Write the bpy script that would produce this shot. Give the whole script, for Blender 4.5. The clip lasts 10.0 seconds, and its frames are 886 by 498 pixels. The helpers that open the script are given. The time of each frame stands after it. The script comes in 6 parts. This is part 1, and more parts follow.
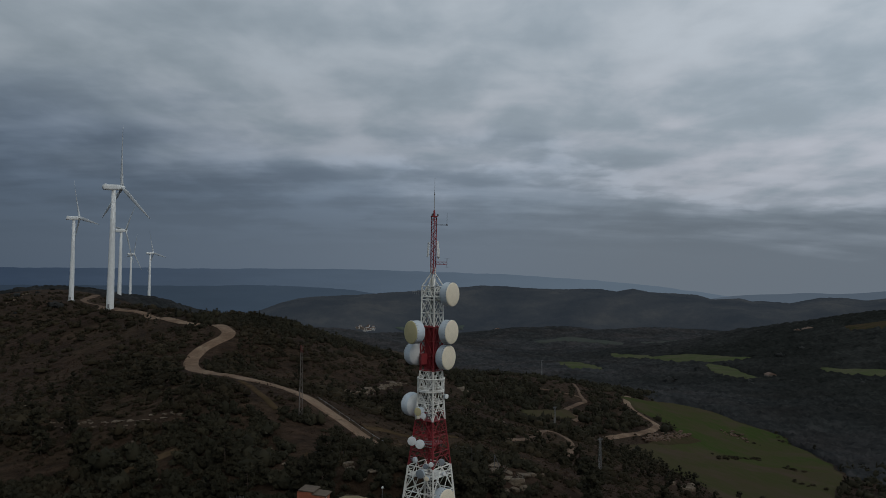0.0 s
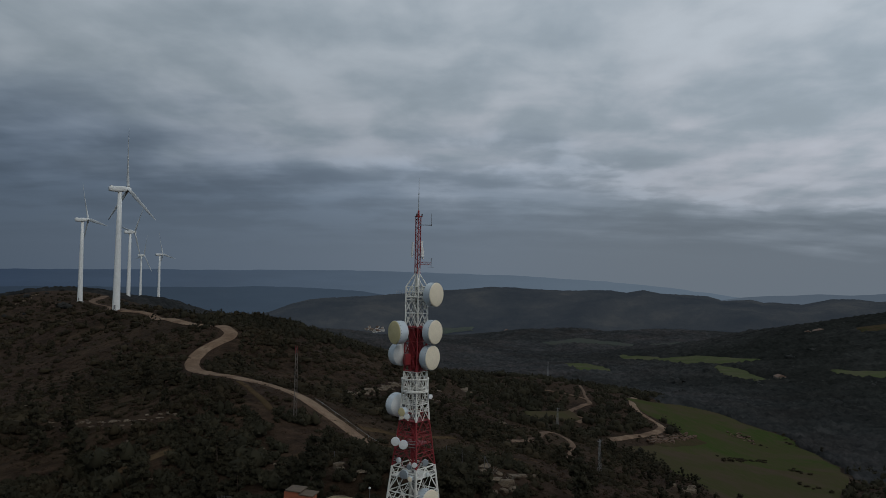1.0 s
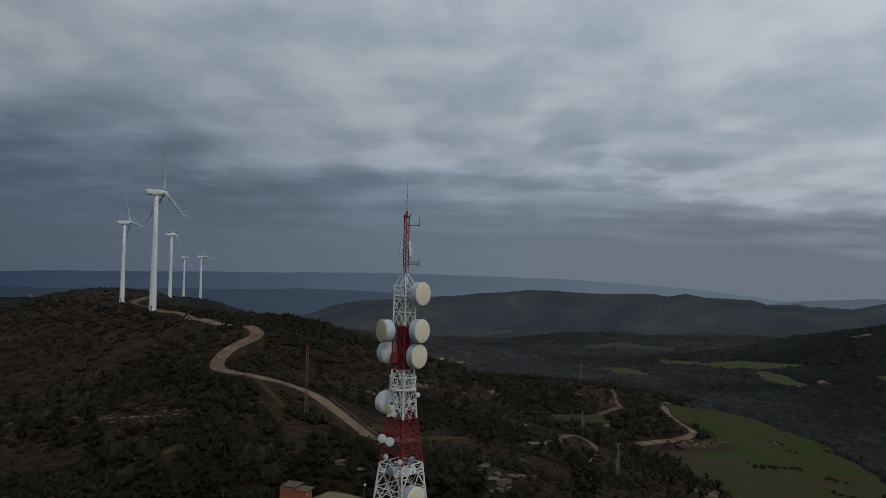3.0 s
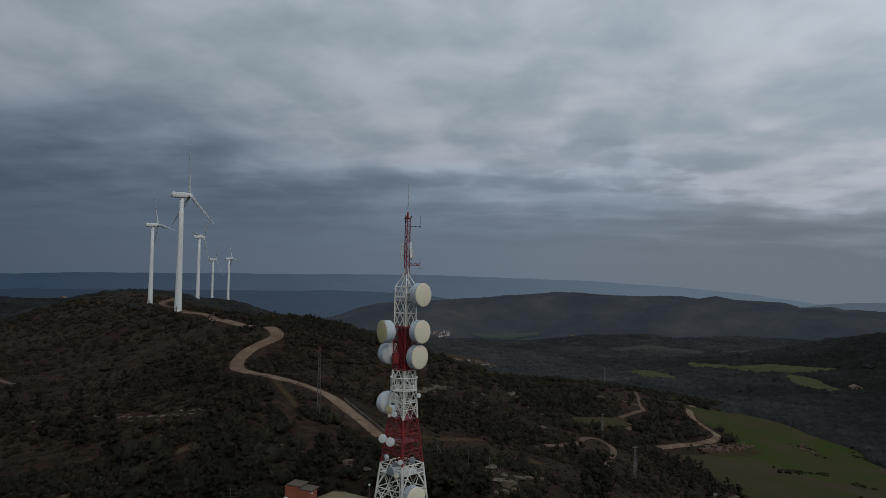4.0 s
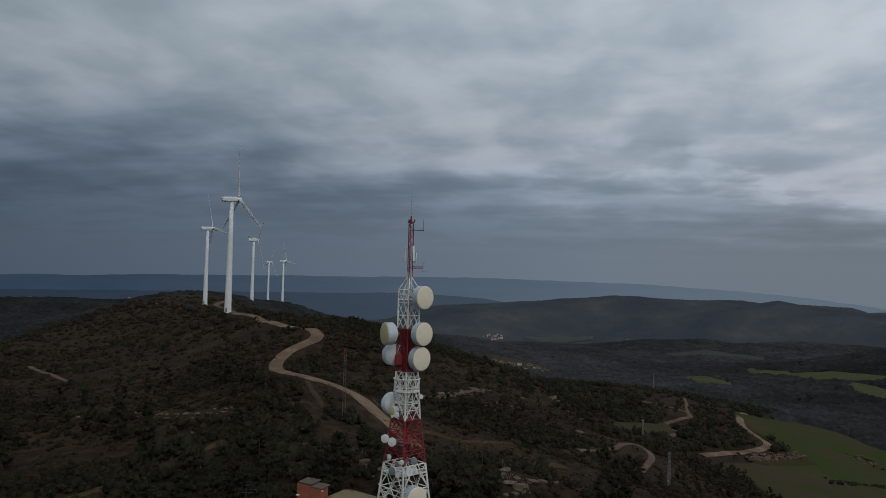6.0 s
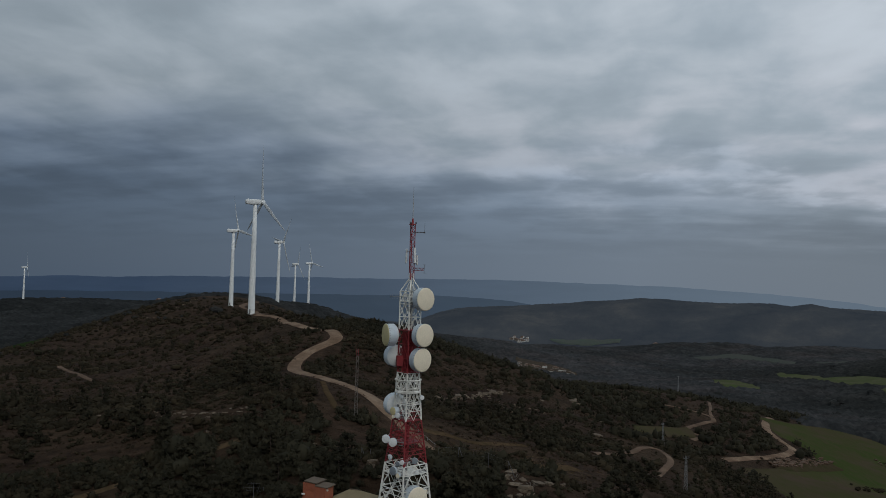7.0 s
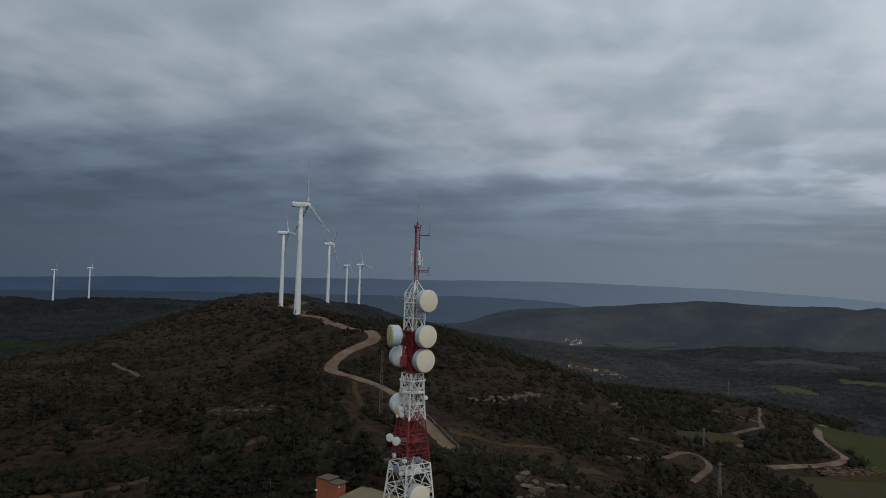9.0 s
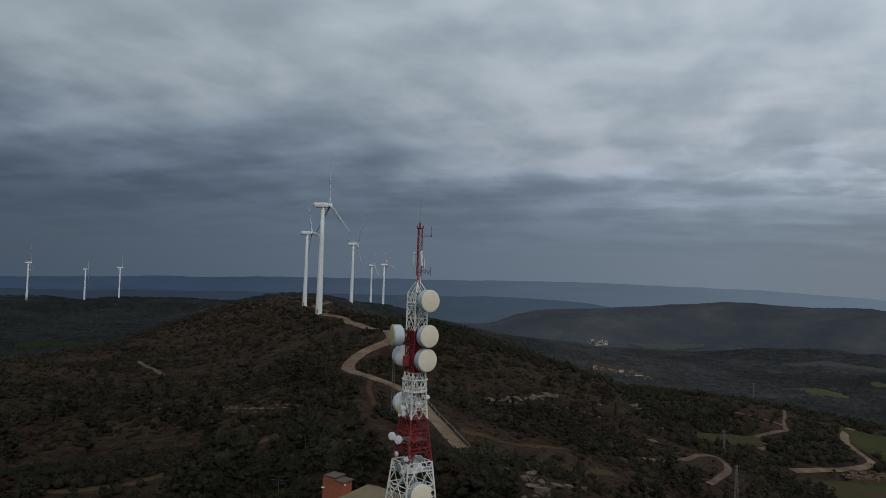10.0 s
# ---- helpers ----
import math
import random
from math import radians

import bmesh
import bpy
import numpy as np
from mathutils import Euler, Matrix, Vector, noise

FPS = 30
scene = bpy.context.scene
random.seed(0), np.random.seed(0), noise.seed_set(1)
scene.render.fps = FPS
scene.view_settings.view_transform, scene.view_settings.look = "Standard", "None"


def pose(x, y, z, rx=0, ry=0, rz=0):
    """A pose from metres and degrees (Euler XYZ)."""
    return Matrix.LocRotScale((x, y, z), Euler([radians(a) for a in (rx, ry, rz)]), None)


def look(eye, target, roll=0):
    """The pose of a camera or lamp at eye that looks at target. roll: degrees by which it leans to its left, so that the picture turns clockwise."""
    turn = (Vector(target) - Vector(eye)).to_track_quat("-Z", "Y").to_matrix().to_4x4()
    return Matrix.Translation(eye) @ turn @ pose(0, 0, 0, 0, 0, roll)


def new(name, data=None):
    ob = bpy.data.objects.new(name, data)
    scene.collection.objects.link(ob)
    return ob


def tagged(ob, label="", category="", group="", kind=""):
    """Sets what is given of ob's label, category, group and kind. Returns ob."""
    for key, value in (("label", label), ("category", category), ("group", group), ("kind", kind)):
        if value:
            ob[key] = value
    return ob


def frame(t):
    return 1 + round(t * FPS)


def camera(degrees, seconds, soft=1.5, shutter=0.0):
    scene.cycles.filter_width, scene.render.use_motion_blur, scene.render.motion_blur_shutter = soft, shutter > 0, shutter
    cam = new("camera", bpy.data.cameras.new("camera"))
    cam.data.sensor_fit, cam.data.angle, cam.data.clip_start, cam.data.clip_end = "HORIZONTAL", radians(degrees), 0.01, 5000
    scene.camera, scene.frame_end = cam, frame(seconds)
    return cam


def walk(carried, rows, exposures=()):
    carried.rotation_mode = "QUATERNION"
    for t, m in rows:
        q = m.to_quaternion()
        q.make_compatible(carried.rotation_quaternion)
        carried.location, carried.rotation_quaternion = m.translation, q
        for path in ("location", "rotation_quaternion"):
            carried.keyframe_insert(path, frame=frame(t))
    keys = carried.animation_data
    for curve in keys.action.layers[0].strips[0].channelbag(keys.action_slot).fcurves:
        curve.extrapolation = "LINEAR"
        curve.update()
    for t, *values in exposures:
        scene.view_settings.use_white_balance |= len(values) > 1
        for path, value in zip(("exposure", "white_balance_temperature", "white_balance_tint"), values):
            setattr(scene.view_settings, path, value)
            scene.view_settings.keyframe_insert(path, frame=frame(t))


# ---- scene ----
cam = camera(61.7, 10.0, soft=0.85)
PATH = [
    (0, (-0.025, 1.171, 32.444), (0.001, 3.17, 32.507), 1.1),
    (0.5, (1.452, 1.243, 32.449), (1.468, 3.242, 32.514), 1.1),
    (1, (3.002, 1.293, 32.37), (3.0, 3.292, 32.436), 1.1),
    (1.5, (4.565, 1.115, 32.285), (4.541, 3.114, 32.352), 1.2),
    (2, (6.095, 0.987, 32.217), (6.048, 2.986, 32.285), 1.3),
    (2.5, (7.677, 0.67, 32.148), (7.599, 2.667, 32.218), 1.3),
    (4, (12.414, 0.45, 32.099), (12.227, 2.44, 32.174), 1.3),
    (4.5, (14.029, 0.349, 32.133), (13.805, 2.335, 32.21), 1.4),
    (5, (15.57, 0.333, 32.159), (15.31, 2.314, 32.235), 1.5),
    (5.5, (17.161, 0.233, 32.224), (16.863, 2.209, 32.301), 1.5),
    (7, (21.941, 0.138, 32.309), (21.534, 2.094, 32.392), 1.6),
    (7.5, (23.513, 0.085, 32.318), (23.07, 2.034, 32.402), 1.7),
    (8, (25.074, 0.194, 32.405), (24.595, 2.134, 32.488), 1.7),
    (8.5, (26.636, 0.272, 32.503), (26.122, 2.203, 32.586), 1.8),
    (9, (28.158, 0.218, 32.564), (27.61, 2.14, 32.647), 1.8),
    (9.5, (29.715, 0.355, 32.622), (29.133, 2.267, 32.703), 1.9),
    (10, (31.175, 0.397, 32.678), (30.56, 2.298, 32.759), 1.9),
]
walk(cam, [(t, look(eye, target, roll)) for t, eye, target, roll in PATH], [(0.0, -0.16), (5.0, -0.04), (10.0, 0.1)])

# ---- sky, sun ----
world = bpy.data.worlds.new("sky")
scene.world = world
world.use_nodes = True
wt = world.node_tree
wt.nodes.clear()


def wmath(op, a, b=None, clamp=False):
    n = wt.nodes.new("ShaderNodeMath")
    n.operation = op
    n.use_clamp = clamp
    for i, v in enumerate((a, b)):
        if v is None:
            continue
        if isinstance(v, (int, float)):
            n.inputs[i].default_value = v
        else:
            wt.links.new(v, n.inputs[i])
    return n.outputs[0]


def wmix(fac, a, b):
    n = wt.nodes.new("ShaderNodeMix")
    n.data_type = "RGBA"
    for sock, v in ((n.inputs[0], fac), (n.inputs[6], a), (n.inputs[7], b)):
        if isinstance(v, (int, float)):
            sock.default_value = v
        elif isinstance(v, tuple):
            sock.default_value = (*v, 1)
        else:
            wt.links.new(v, sock)
    return n.outputs[2]


def wnoise(vector, scale, detail, rough, distort=0.0):
    n = wt.nodes.new("ShaderNodeTexNoise")
    n.inputs["Scale"].default_value = scale
    n.inputs["Detail"].default_value = detail
    n.inputs["Roughness"].default_value = rough
    n.inputs["Distortion"].default_value = distort
    wt.links.new(vector, n.inputs["Vector"])
    return n.outputs["Fac"]


SUN_BEARING, SUN_HEIGHT = 150.0, 38.0
coords = wt.nodes.new("ShaderNodeTexCoord").outputs["Generated"]
sep = wt.nodes.new("ShaderNodeSeparateXYZ")
wt.links.new(coords, sep.inputs[0])
up = wmath("MAXIMUM", sep.outputs[2], 0.0)
# the cloud deck is a flat layer seen from below
deck = wmath("ADD", up, 0.14)
flat = wt.nodes.new("ShaderNodeCombineXYZ")
wt.links.new(wmath("DIVIDE", sep.outputs[0], deck), flat.inputs[0])
wt.links.new(wmath("DIVIDE", sep.outputs[1], deck), flat.inputs[1])


def wmap(turn, scale, at):
    n = wt.nodes.new("ShaderNodeMapping")
    n.inputs["Rotation"].default_value = (0, 0, radians(turn))
    n.inputs["Scale"].default_value = scale
    n.inputs["Location"].default_value = at
    wt.links.new(flat.outputs[0], n.inputs["Vector"])
    return n.outputs[0]


def wsmooth(value, lo, hi, out_lo=0.0, out_hi=1.0):
    n = wt.nodes.new("ShaderNodeMapRange")
    n.interpolation_type = "SMOOTHSTEP"
    for key, v in (("From Min", lo), ("From Max", hi), ("To Min", out_lo), ("To Max", out_hi)):
        n.inputs[key].default_value = v
    wt.links.new(value, n.inputs["Value"])
    return n.outputs[0]


def wsum(*terms):
    total = terms[0]
    for v in terms[1:]:
        total = wmath("ADD", total, v)
    return total


side = sep.outputs[0]
rolls = wnoise(wmap(14, (0.85, 0.8, 1.0), (5.35, 2.1, 0.0)), 1.25, 5.0, 0.48, 0.15)
puffs = wnoise(wmap(8, (1.0, 0.78, 1.0), (1.7, 8.2, 3.0)), 3.4, 6.0, 0.50, 0.2)
veils = wnoise(wmap(-6, (0.5, 1.2, 1.0), (9.1, 4.4, 6.0)), 2.2, 5.0, 0.5, 0.15)
# the pale broken deck ends on a ragged edge, with dark rain cloud beneath it to the west
edge = wsum(0.1434, wmath("MULTIPLY", side, -0.081), wmath("MULTIPLY", wmath("MULTIPLY", side, side), -0.049))
height = wsum(wmath("SUBTRACT", up, edge), wmath("MULTIPLY", wmath("SUBTRACT", rolls, 0.5), 0.16), wmath("MULTIPLY", wmath("SUBTRACT", veils, 0.5), 0.07))
above = wsmooth(height, -0.07, 0.07)
texture_ = wsum(wmath("MULTIPLY", rolls, 0.30), wmath("MULTIPLY", puffs, 0.50), wmath("MULTIPLY", veils, 0.20))
pale = wsum(0.388, wmath("MULTIPLY", side, 0.165), wmath("MULTIPLY", wmath("SUBTRACT", wmath("MINIMUM", up, 0.6), 0.17), 0.35))
pale = wmath("MULTIPLY", pale, wsmooth(texture_, 0.36, 0.64, 0.82, 1.19))
murk = wmath("MINIMUM", wmath("MAXIMUM", wsum(0.178, wmath("MULTIPLY", side, 0.131)), 0.080), 0.184)
calm = wsmooth(up, 0.015, 0.11)
bands = wmath("ADD", 1.0, wmath("MULTIPLY", wmath("SUBTRACT", wsmooth(wmath("ADD", wmath("MULTIPLY", veils, 0.6), wmath("MULTIPLY", puffs, 0.4)), 0.38, 0.62), 0.45), wmath("MULTIPLY", calm, 0.30)))
glimmer = wmath("MULTIPLY", wsmooth(up, 0.045, 0.13), wmath("MULTIPLY", wsmooth(side, -0.34, 0.0), wsmooth(side, 0.55, 0.20)))
murk = wmath("MULTIPLY", wmath("MULTIPLY", murk, bands), wmath("ADD", 1.0, wmath("MULTIPLY", glimmer, 0.34)))
# lit fringes along the broken edge
fringe = wmath("MULTIPLY", wsmooth(height, -0.03, 0.0), wsmooth(height, 0.045, 0.008))
fringe = wmath("MULTIPLY", fringe, wmath("MULTIPLY", wsmooth(puffs, 0.47, 0.62), wmath("MULTIPLY", wsmooth(side, -0.32, -0.05), wsmooth(side, 0.75, 0.35))))
level = wsum(murk, wmath("MULTIPLY", above, wmath("SUBTRACT", pale, murk)), wmath("MULTIPLY", fringe, 0.055))
east = wmath("ADD", wmath("MULTIPLY", side, 0.95), 0.74, clamp=True)
tint_low = wmix(east, (0.70, 1.0, 1.46), (0.825, 1.0, 1.215))
tint_high = wmix(wsmooth(up, 0.14, 0.30), (0.940, 1.0, 1.125), (0.900, 1.0, 1.11))
tint_high = wmix(wsmooth(texture_, 0.40, 0.58), (0.845, 1.0, 1.15), tint_high)
tint_high = wmix(east, wmix(0.6, tint_high, (0.82, 1.0, 1.15)), tint_high)
lit = wt.nodes.new("ShaderNodeVectorMath")
lit.operation = "SCALE"
wt.links.new(wmix(above, tint_low, tint_high), lit.inputs[0])
wt.links.new(level, lit.inputs["Scale"])
overcast = lit.outputs[0]
nishita = wt.nodes.new("ShaderNodeTexSky")
nishita.sky_type = "NISHITA"
nishita.sun_disc = False
nishita.sun_elevation, nishita.sun_rotation = radians(SUN_HEIGHT), radians(SUN_BEARING)
thin = wt.nodes.new("ShaderNodeBackground")
thin.inputs["Strength"].default_value = 0.05
wt.links.new(nishita.outputs[0], thin.inputs["Color"])
cover = wt.nodes.new("ShaderNodeBackground")
cover.inputs["Strength"].default_value = 1.0
wt.links.new(overcast, cover.inputs["Color"])
blend = wt.nodes.new("ShaderNodeMixShader")
blend.inputs[0].default_value = 0.97
wt.links.new(thin.outputs[0], blend.inputs[1])
wt.links.new(cover.outputs[0], blend.inputs[2])
out = wt.nodes.new("ShaderNodeOutputWorld")
wt.links.new(blend.outputs[0], out.inputs["Surface"])

sun = new("sun", bpy.data.lights.new("sun", "SUN"))
sun.data.energy, sun.data.angle, sun.data.color = 0.6, radians(25), (1.0, 0.95, 0.88)
b_, e_ = radians(SUN_BEARING), radians(SUN_HEIGHT)
sun.matrix_basis = look((300 * math.sin(b_) * math.cos(e_), 300 * math.cos(b_) * math.cos(e_), 300 * math.sin(e_)), (0, 0, 0))
scene.view_settings.exposure = 0.0

# ---- materials ----


class Mat:
    """A small node-material writer round one Principled shader."""

    def __init__(self, name, rough=0.8, metal=0.0, spec=0.3):
        self.m = bpy.data.materials.new(name)
        self.m.use_nodes = True
        self.t = self.m.node_tree
        self.b = self.t.nodes["Principled BSDF"]
        self.b.inputs["Roughness"].default_value = rough
        self.b.inputs["Metallic"].default_value = metal
        self.b.inputs["Specular IOR Level"].default_value = spec
        self.pos = self.t.nodes.new("ShaderNodeTexCoord").outputs["Object"]

    def world_pos(self):
        self.pos = self.t.nodes.new("ShaderNodeNewGeometry").outputs["Position"]
        return self

    def noise(self, scale, detail=4.0, rough=0.55, stretch=None):
        n = self.t.nodes.new("ShaderNodeTexNoise")
        n.inputs["Scale"].default_value, n.inputs["Detail"].default_value, n.inputs["Roughness"].default_value = scale, detail, rough
        src = self.pos
        if stretch:
            m = self.t.nodes.new("ShaderNodeMapping")
            m.inputs["Scale"].default_value = stretch
            self.t.links.new(src, m.inputs["Vector"])
            src = m.outputs[0]
        self.t.links.new(src, n.inputs["Vector"])
        return n.outputs["Fac"]

    def ramp(self, fac, *stops):
        n = self.t.nodes.new("ShaderNodeValToRGB")
        els = n.color_ramp.elements
        while len(els) < len(stops):
            els.new(0.5)
        for el, (at, c) in zip(els, stops):
            el.position, el.color = at, (*c, 1) if isinstance(c, tuple) else (c, c, c, 1)
        self.t.links.new(fac, n.inputs[0])
        return n.outputs[0]

    def mix(self, fac, a, b, mode="MIX"):
        n = self.t.nodes.new("ShaderNodeMix")
        n.data_type, n.blend_type = "RGBA", mode
        for sock, v in ((n.inputs[0], fac), (n.inputs[6], a), (n.inputs[7], b)):
            if isinstance(v, (int, float)):
                sock.default_value = v
            elif isinstance(v, tuple):
                sock.default_value = (*v, 1)
            else:
                self.t.links.new(v, sock)
        return n.outputs[2]

    def chance(self, island=False):
        if island:
            return self.t.nodes.new("ShaderNodeNewGeometry").outputs["Random Per Island"]
        return self.t.nodes.new("ShaderNodeObjectInfo").outputs["Random"]

    def colour(self, sock):
        if isinstance(sock, tuple):
            self.b.inputs["Base Color"].default_value = (*sock, 1)
        else:
            self.t.links.new(sock, self.b.inputs["Base Color"])
        return self

    def bump(self, fac, strength, distance):
        n = self.t.nodes.new("ShaderNodeBump")
        n.inputs["Strength"].default_value, n.inputs["Distance"].default_value = strength, distance
        self.t.links.new(fac, n.inputs["Height"])
        self.t.links.new(n.outputs[0], self.b.inputs["Normal"])
        return self


def painted(name, colour, dirt, rough=0.5, scale=1.5, amount=0.6, streak=(1, 1, 0.25)):
    """Paint with broad soiling and fine speckle."""
    m = Mat(name, rough)
    broad = m.ramp(m.noise(scale, 5, 0.6, streak), (0.42, 0.0), (0.75, amount))
    fine_ = m.ramp(m.noise(scale * 14, 3, 0.6), (0.35, 0.88), (0.65, 1.0))
    m.colour(m.mix(1.0, m.mix(broad, colour, dirt), fine_, "MULTIPLY"))
    m.bump(m.noise(scale * 9, 3), 0.08, 0.01)
    return m.m


M = {}
M["white_steel"] = painted("white_steel", (0.80, 0.79, 0.73), (0.36, 0.33, 0.27), 0.5, 0.7, 0.8)
M["red_steel"] = painted("red_steel", (0.245, 0.026, 0.030), (0.14, 0.024, 0.024), 0.5, 0.7, 0.8)
M["galvanised"] = painted("galvanised", (0.22, 0.225, 0.225), (0.13, 0.125, 0.11), 0.45, 1.4, 0.8)
M["weathered_steel"] = painted("weathered_steel", (0.145, 0.125, 0.110), (0.09, 0.070, 0.060), 0.6, 1.4, 0.8)
M["pale_rod"] = painted("pale_rod", (0.34, 0.35, 0.35), (0.22, 0.22, 0.21), 0.5, 1.4, 0.7)
M["dark_steel"] = painted("dark_steel", (0.10, 0.10, 0.105), (0.06, 0.05, 0.045), 0.5, 1.4, 0.8)
M["radome_cream"] = painted("radome_cream", (0.80, 0.71, 0.54), (0.68, 0.60, 0.45), 0.55, 0.5, 0.7, (1, 1, 1))
M["radome_yellow"] = painted("radome_yellow", (0.58, 0.50, 0.27), (0.44, 0.37, 0.19), 0.55, 0.6, 0.8, (1, 1, 1))
M["radome_white"] = painted("radome_white", (0.74, 0.75, 0.73), (0.58, 0.57, 0.52), 0.5, 0.8, 0.7, (1, 1, 1))
M["radome_grey"] = painted("radome_grey", (0.22, 0.25, 0.27), (0.15, 0.16, 0.17), 0.5, 0.8, 0.7, (1, 1, 1))
M["shroud"] = painted("shroud", (0.60, 0.66, 0.70), (0.42, 0.45, 0.45), 0.45, 0.9, 0.8)
M["turbine_white"] = painted("turbine_white", (0.74, 0.75, 0.73), (0.55, 0.55, 0.51), 0.4, 0.05, 0.7, (1, 1, 0.2))
M["blade_white"] = painted("blade_white", (0.62, 0.64, 0.64), (0.48, 0.49, 0.48), 0.4, 0.1, 0.6, (1, 1, 1))
M["brick_red"] = painted("brick_red", (0.34, 0.105, 0.055), (0.24, 0.08, 0.05), 0.85, 1.2, 0.8)
M["roof_grey"] = painted("roof_grey", (0.105, 0.078, 0.055), (0.065, 0.050, 0.038), 0.9, 0.8, 0.9, (1, 1, 1))
M["roof_brown"] = painted("roof_brown", (0.20, 0.155, 0.085), (0.12, 0.10, 0.06), 0.9, 0.4, 0.9, (1, 1, 1))
M["concrete"] = painted("concrete", (0.24, 0.23, 0.21), (0.15, 0.14, 0.12), 0.85, 0.8, 0.8, (1, 1, 1))
M["render_pale"] = painted("render_pale", (0.22, 0.185, 0.15), (0.13, 0.11, 0.09), 0.85, 0.2, 0.8)
M["roof_tile"] = painted("roof_tile", (0.15, 0.095, 0.068), (0.09, 0.065, 0.05), 0.85, 0.3, 0.8, (1, 1, 1))
M["pane_dark"] = painted("pane_dark", (0.03, 0.032, 0.036), (0.02, 0.02, 0.02), 0.15, 1.0, 0.4)
M["dim_white"] = painted("dim_white", (0.60, 0.58, 0.54), (0.30, 0.28, 0.25), 0.8, 0.2, 0.7)
M["dead_wood"] = painted("dead_wood", (0.19, 0.17, 0.145), (0.11, 0.095, 0.08), 0.9, 3.0, 0.8)
M["bark"] = painted("bark", (0.0600, 0.0450, 0.0330), (0.0330, 0.0252, 0.0192), 0.95, 3.0, 0.9)


def earth():
    m = Mat("earth", 1.0, 0, 0.045).world_pos()
    patch = m.noise(0.022, 5, 0.6)
    tuft = m.noise(0.35, 6, 0.65)
    grit = m.noise(2.6, 4, 0.6)
    scrub = m.ramp(tuft, (0.30, (0.0169, 0.0106, 0.0071)), (0.50, (0.0301, 0.0190, 0.0127)), (0.66, (0.0477, 0.0294, 0.0203)), (0.80, (0.0930, 0.0568, 0.0428)))
    grass = m.ramp(tuft, (0.34, (0.0191, 0.0128, 0.0081)), (0.56, (0.0358, 0.0236, 0.0144)), (0.8, (0.0665, 0.0424, 0.0277)))
    c = m.mix(m.ramp(patch, (0.42, 0.0), (0.58, 1.0)), scrub, grass)
    c = m.mix(1.0, c, m.ramp(m.noise(0.045, 4, 0.6), (0.36, 0.72), (0.64, 1.35)), "MULTIPLY")
    c = m.mix(1.0, c, m.ramp(grit, (0.3, 0.72), (0.7, 1.15)), "MULTIPLY")
    # leaf litter and undergrowth of the valley woods and beyond, greyed by painted haze
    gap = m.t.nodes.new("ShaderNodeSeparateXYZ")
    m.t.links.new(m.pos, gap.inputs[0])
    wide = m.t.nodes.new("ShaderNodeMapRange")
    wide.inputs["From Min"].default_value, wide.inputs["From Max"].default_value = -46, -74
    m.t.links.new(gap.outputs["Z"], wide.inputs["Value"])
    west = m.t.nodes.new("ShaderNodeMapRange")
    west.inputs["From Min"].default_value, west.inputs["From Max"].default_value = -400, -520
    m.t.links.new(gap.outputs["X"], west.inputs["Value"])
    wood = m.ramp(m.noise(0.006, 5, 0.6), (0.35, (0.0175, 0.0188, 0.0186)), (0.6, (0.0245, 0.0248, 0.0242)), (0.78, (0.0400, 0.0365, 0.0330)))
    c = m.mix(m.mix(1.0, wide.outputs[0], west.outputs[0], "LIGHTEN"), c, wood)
    m.colour(c).bump(tuft, 0.9, 0.7)
    return m.m


def tilled(name, a, b, c, scale=0.03):
    m = Mat(name, 1.0, 0, 0.0).world_pos()
    broad = m.ramp(m.noise(scale, 5, 0.6), (0.40, 0.0), (0.60, 1.0))
    streaks = m.noise(0.5, 4, 0.6, (1.0, 0.18, 1.0))
    col = m.mix(broad, a, b)
    worn = m.ramp(m.noise(scale * 3.1, 6, 0.65), (0.50, 0.0), (0.66, 0.8))
    col = m.mix(worn, col, c)
    col = m.mix(m.ramp(streaks, (0.45, 0.0), (0.72, 0.5)), col, c)
    m.colour(col).bump(streaks, 0.4, 0.15)
    return m.m


def gravel():
    m = Mat("gravel_track", 0.95, 0, 0.1).world_pos()
    broad = m.noise(0.12, 5, 0.6)
    grit = m.noise(3.5, 4, 0.65)
    col = m.ramp(broad, (0.32, (0.105, 0.064, 0.040)), (0.52, (0.175, 0.116, 0.076)), (0.75, (0.245, 0.178, 0.124)))
    col = m.mix(1.0, col, m.ramp(grit, (0.3, 0.75), (0.7, 1.1)), "MULTIPLY")
    soil = m.ramp(m.noise(0.7, 5, 0.65), (0.50, 0.0), (0.72, 0.65))
    m.colour(m.mix(soil, col, (0.060, 0.040, 0.024))).bump(grit, 0.4, 0.08)
    return m.m


def red_gravel():
    m = Mat("red_earth_track", 0.95, 0, 0.1).world_pos()
    broad = m.noise(0.12, 5, 0.6)
    col = m.ramp(broad, (0.35, (0.070, 0.043, 0.028)), (0.65, (0.135, 0.090, 0.060)))
    m.colour(col).bump(m.noise(3.0, 4), 0.4, 0.08)
    return m.m


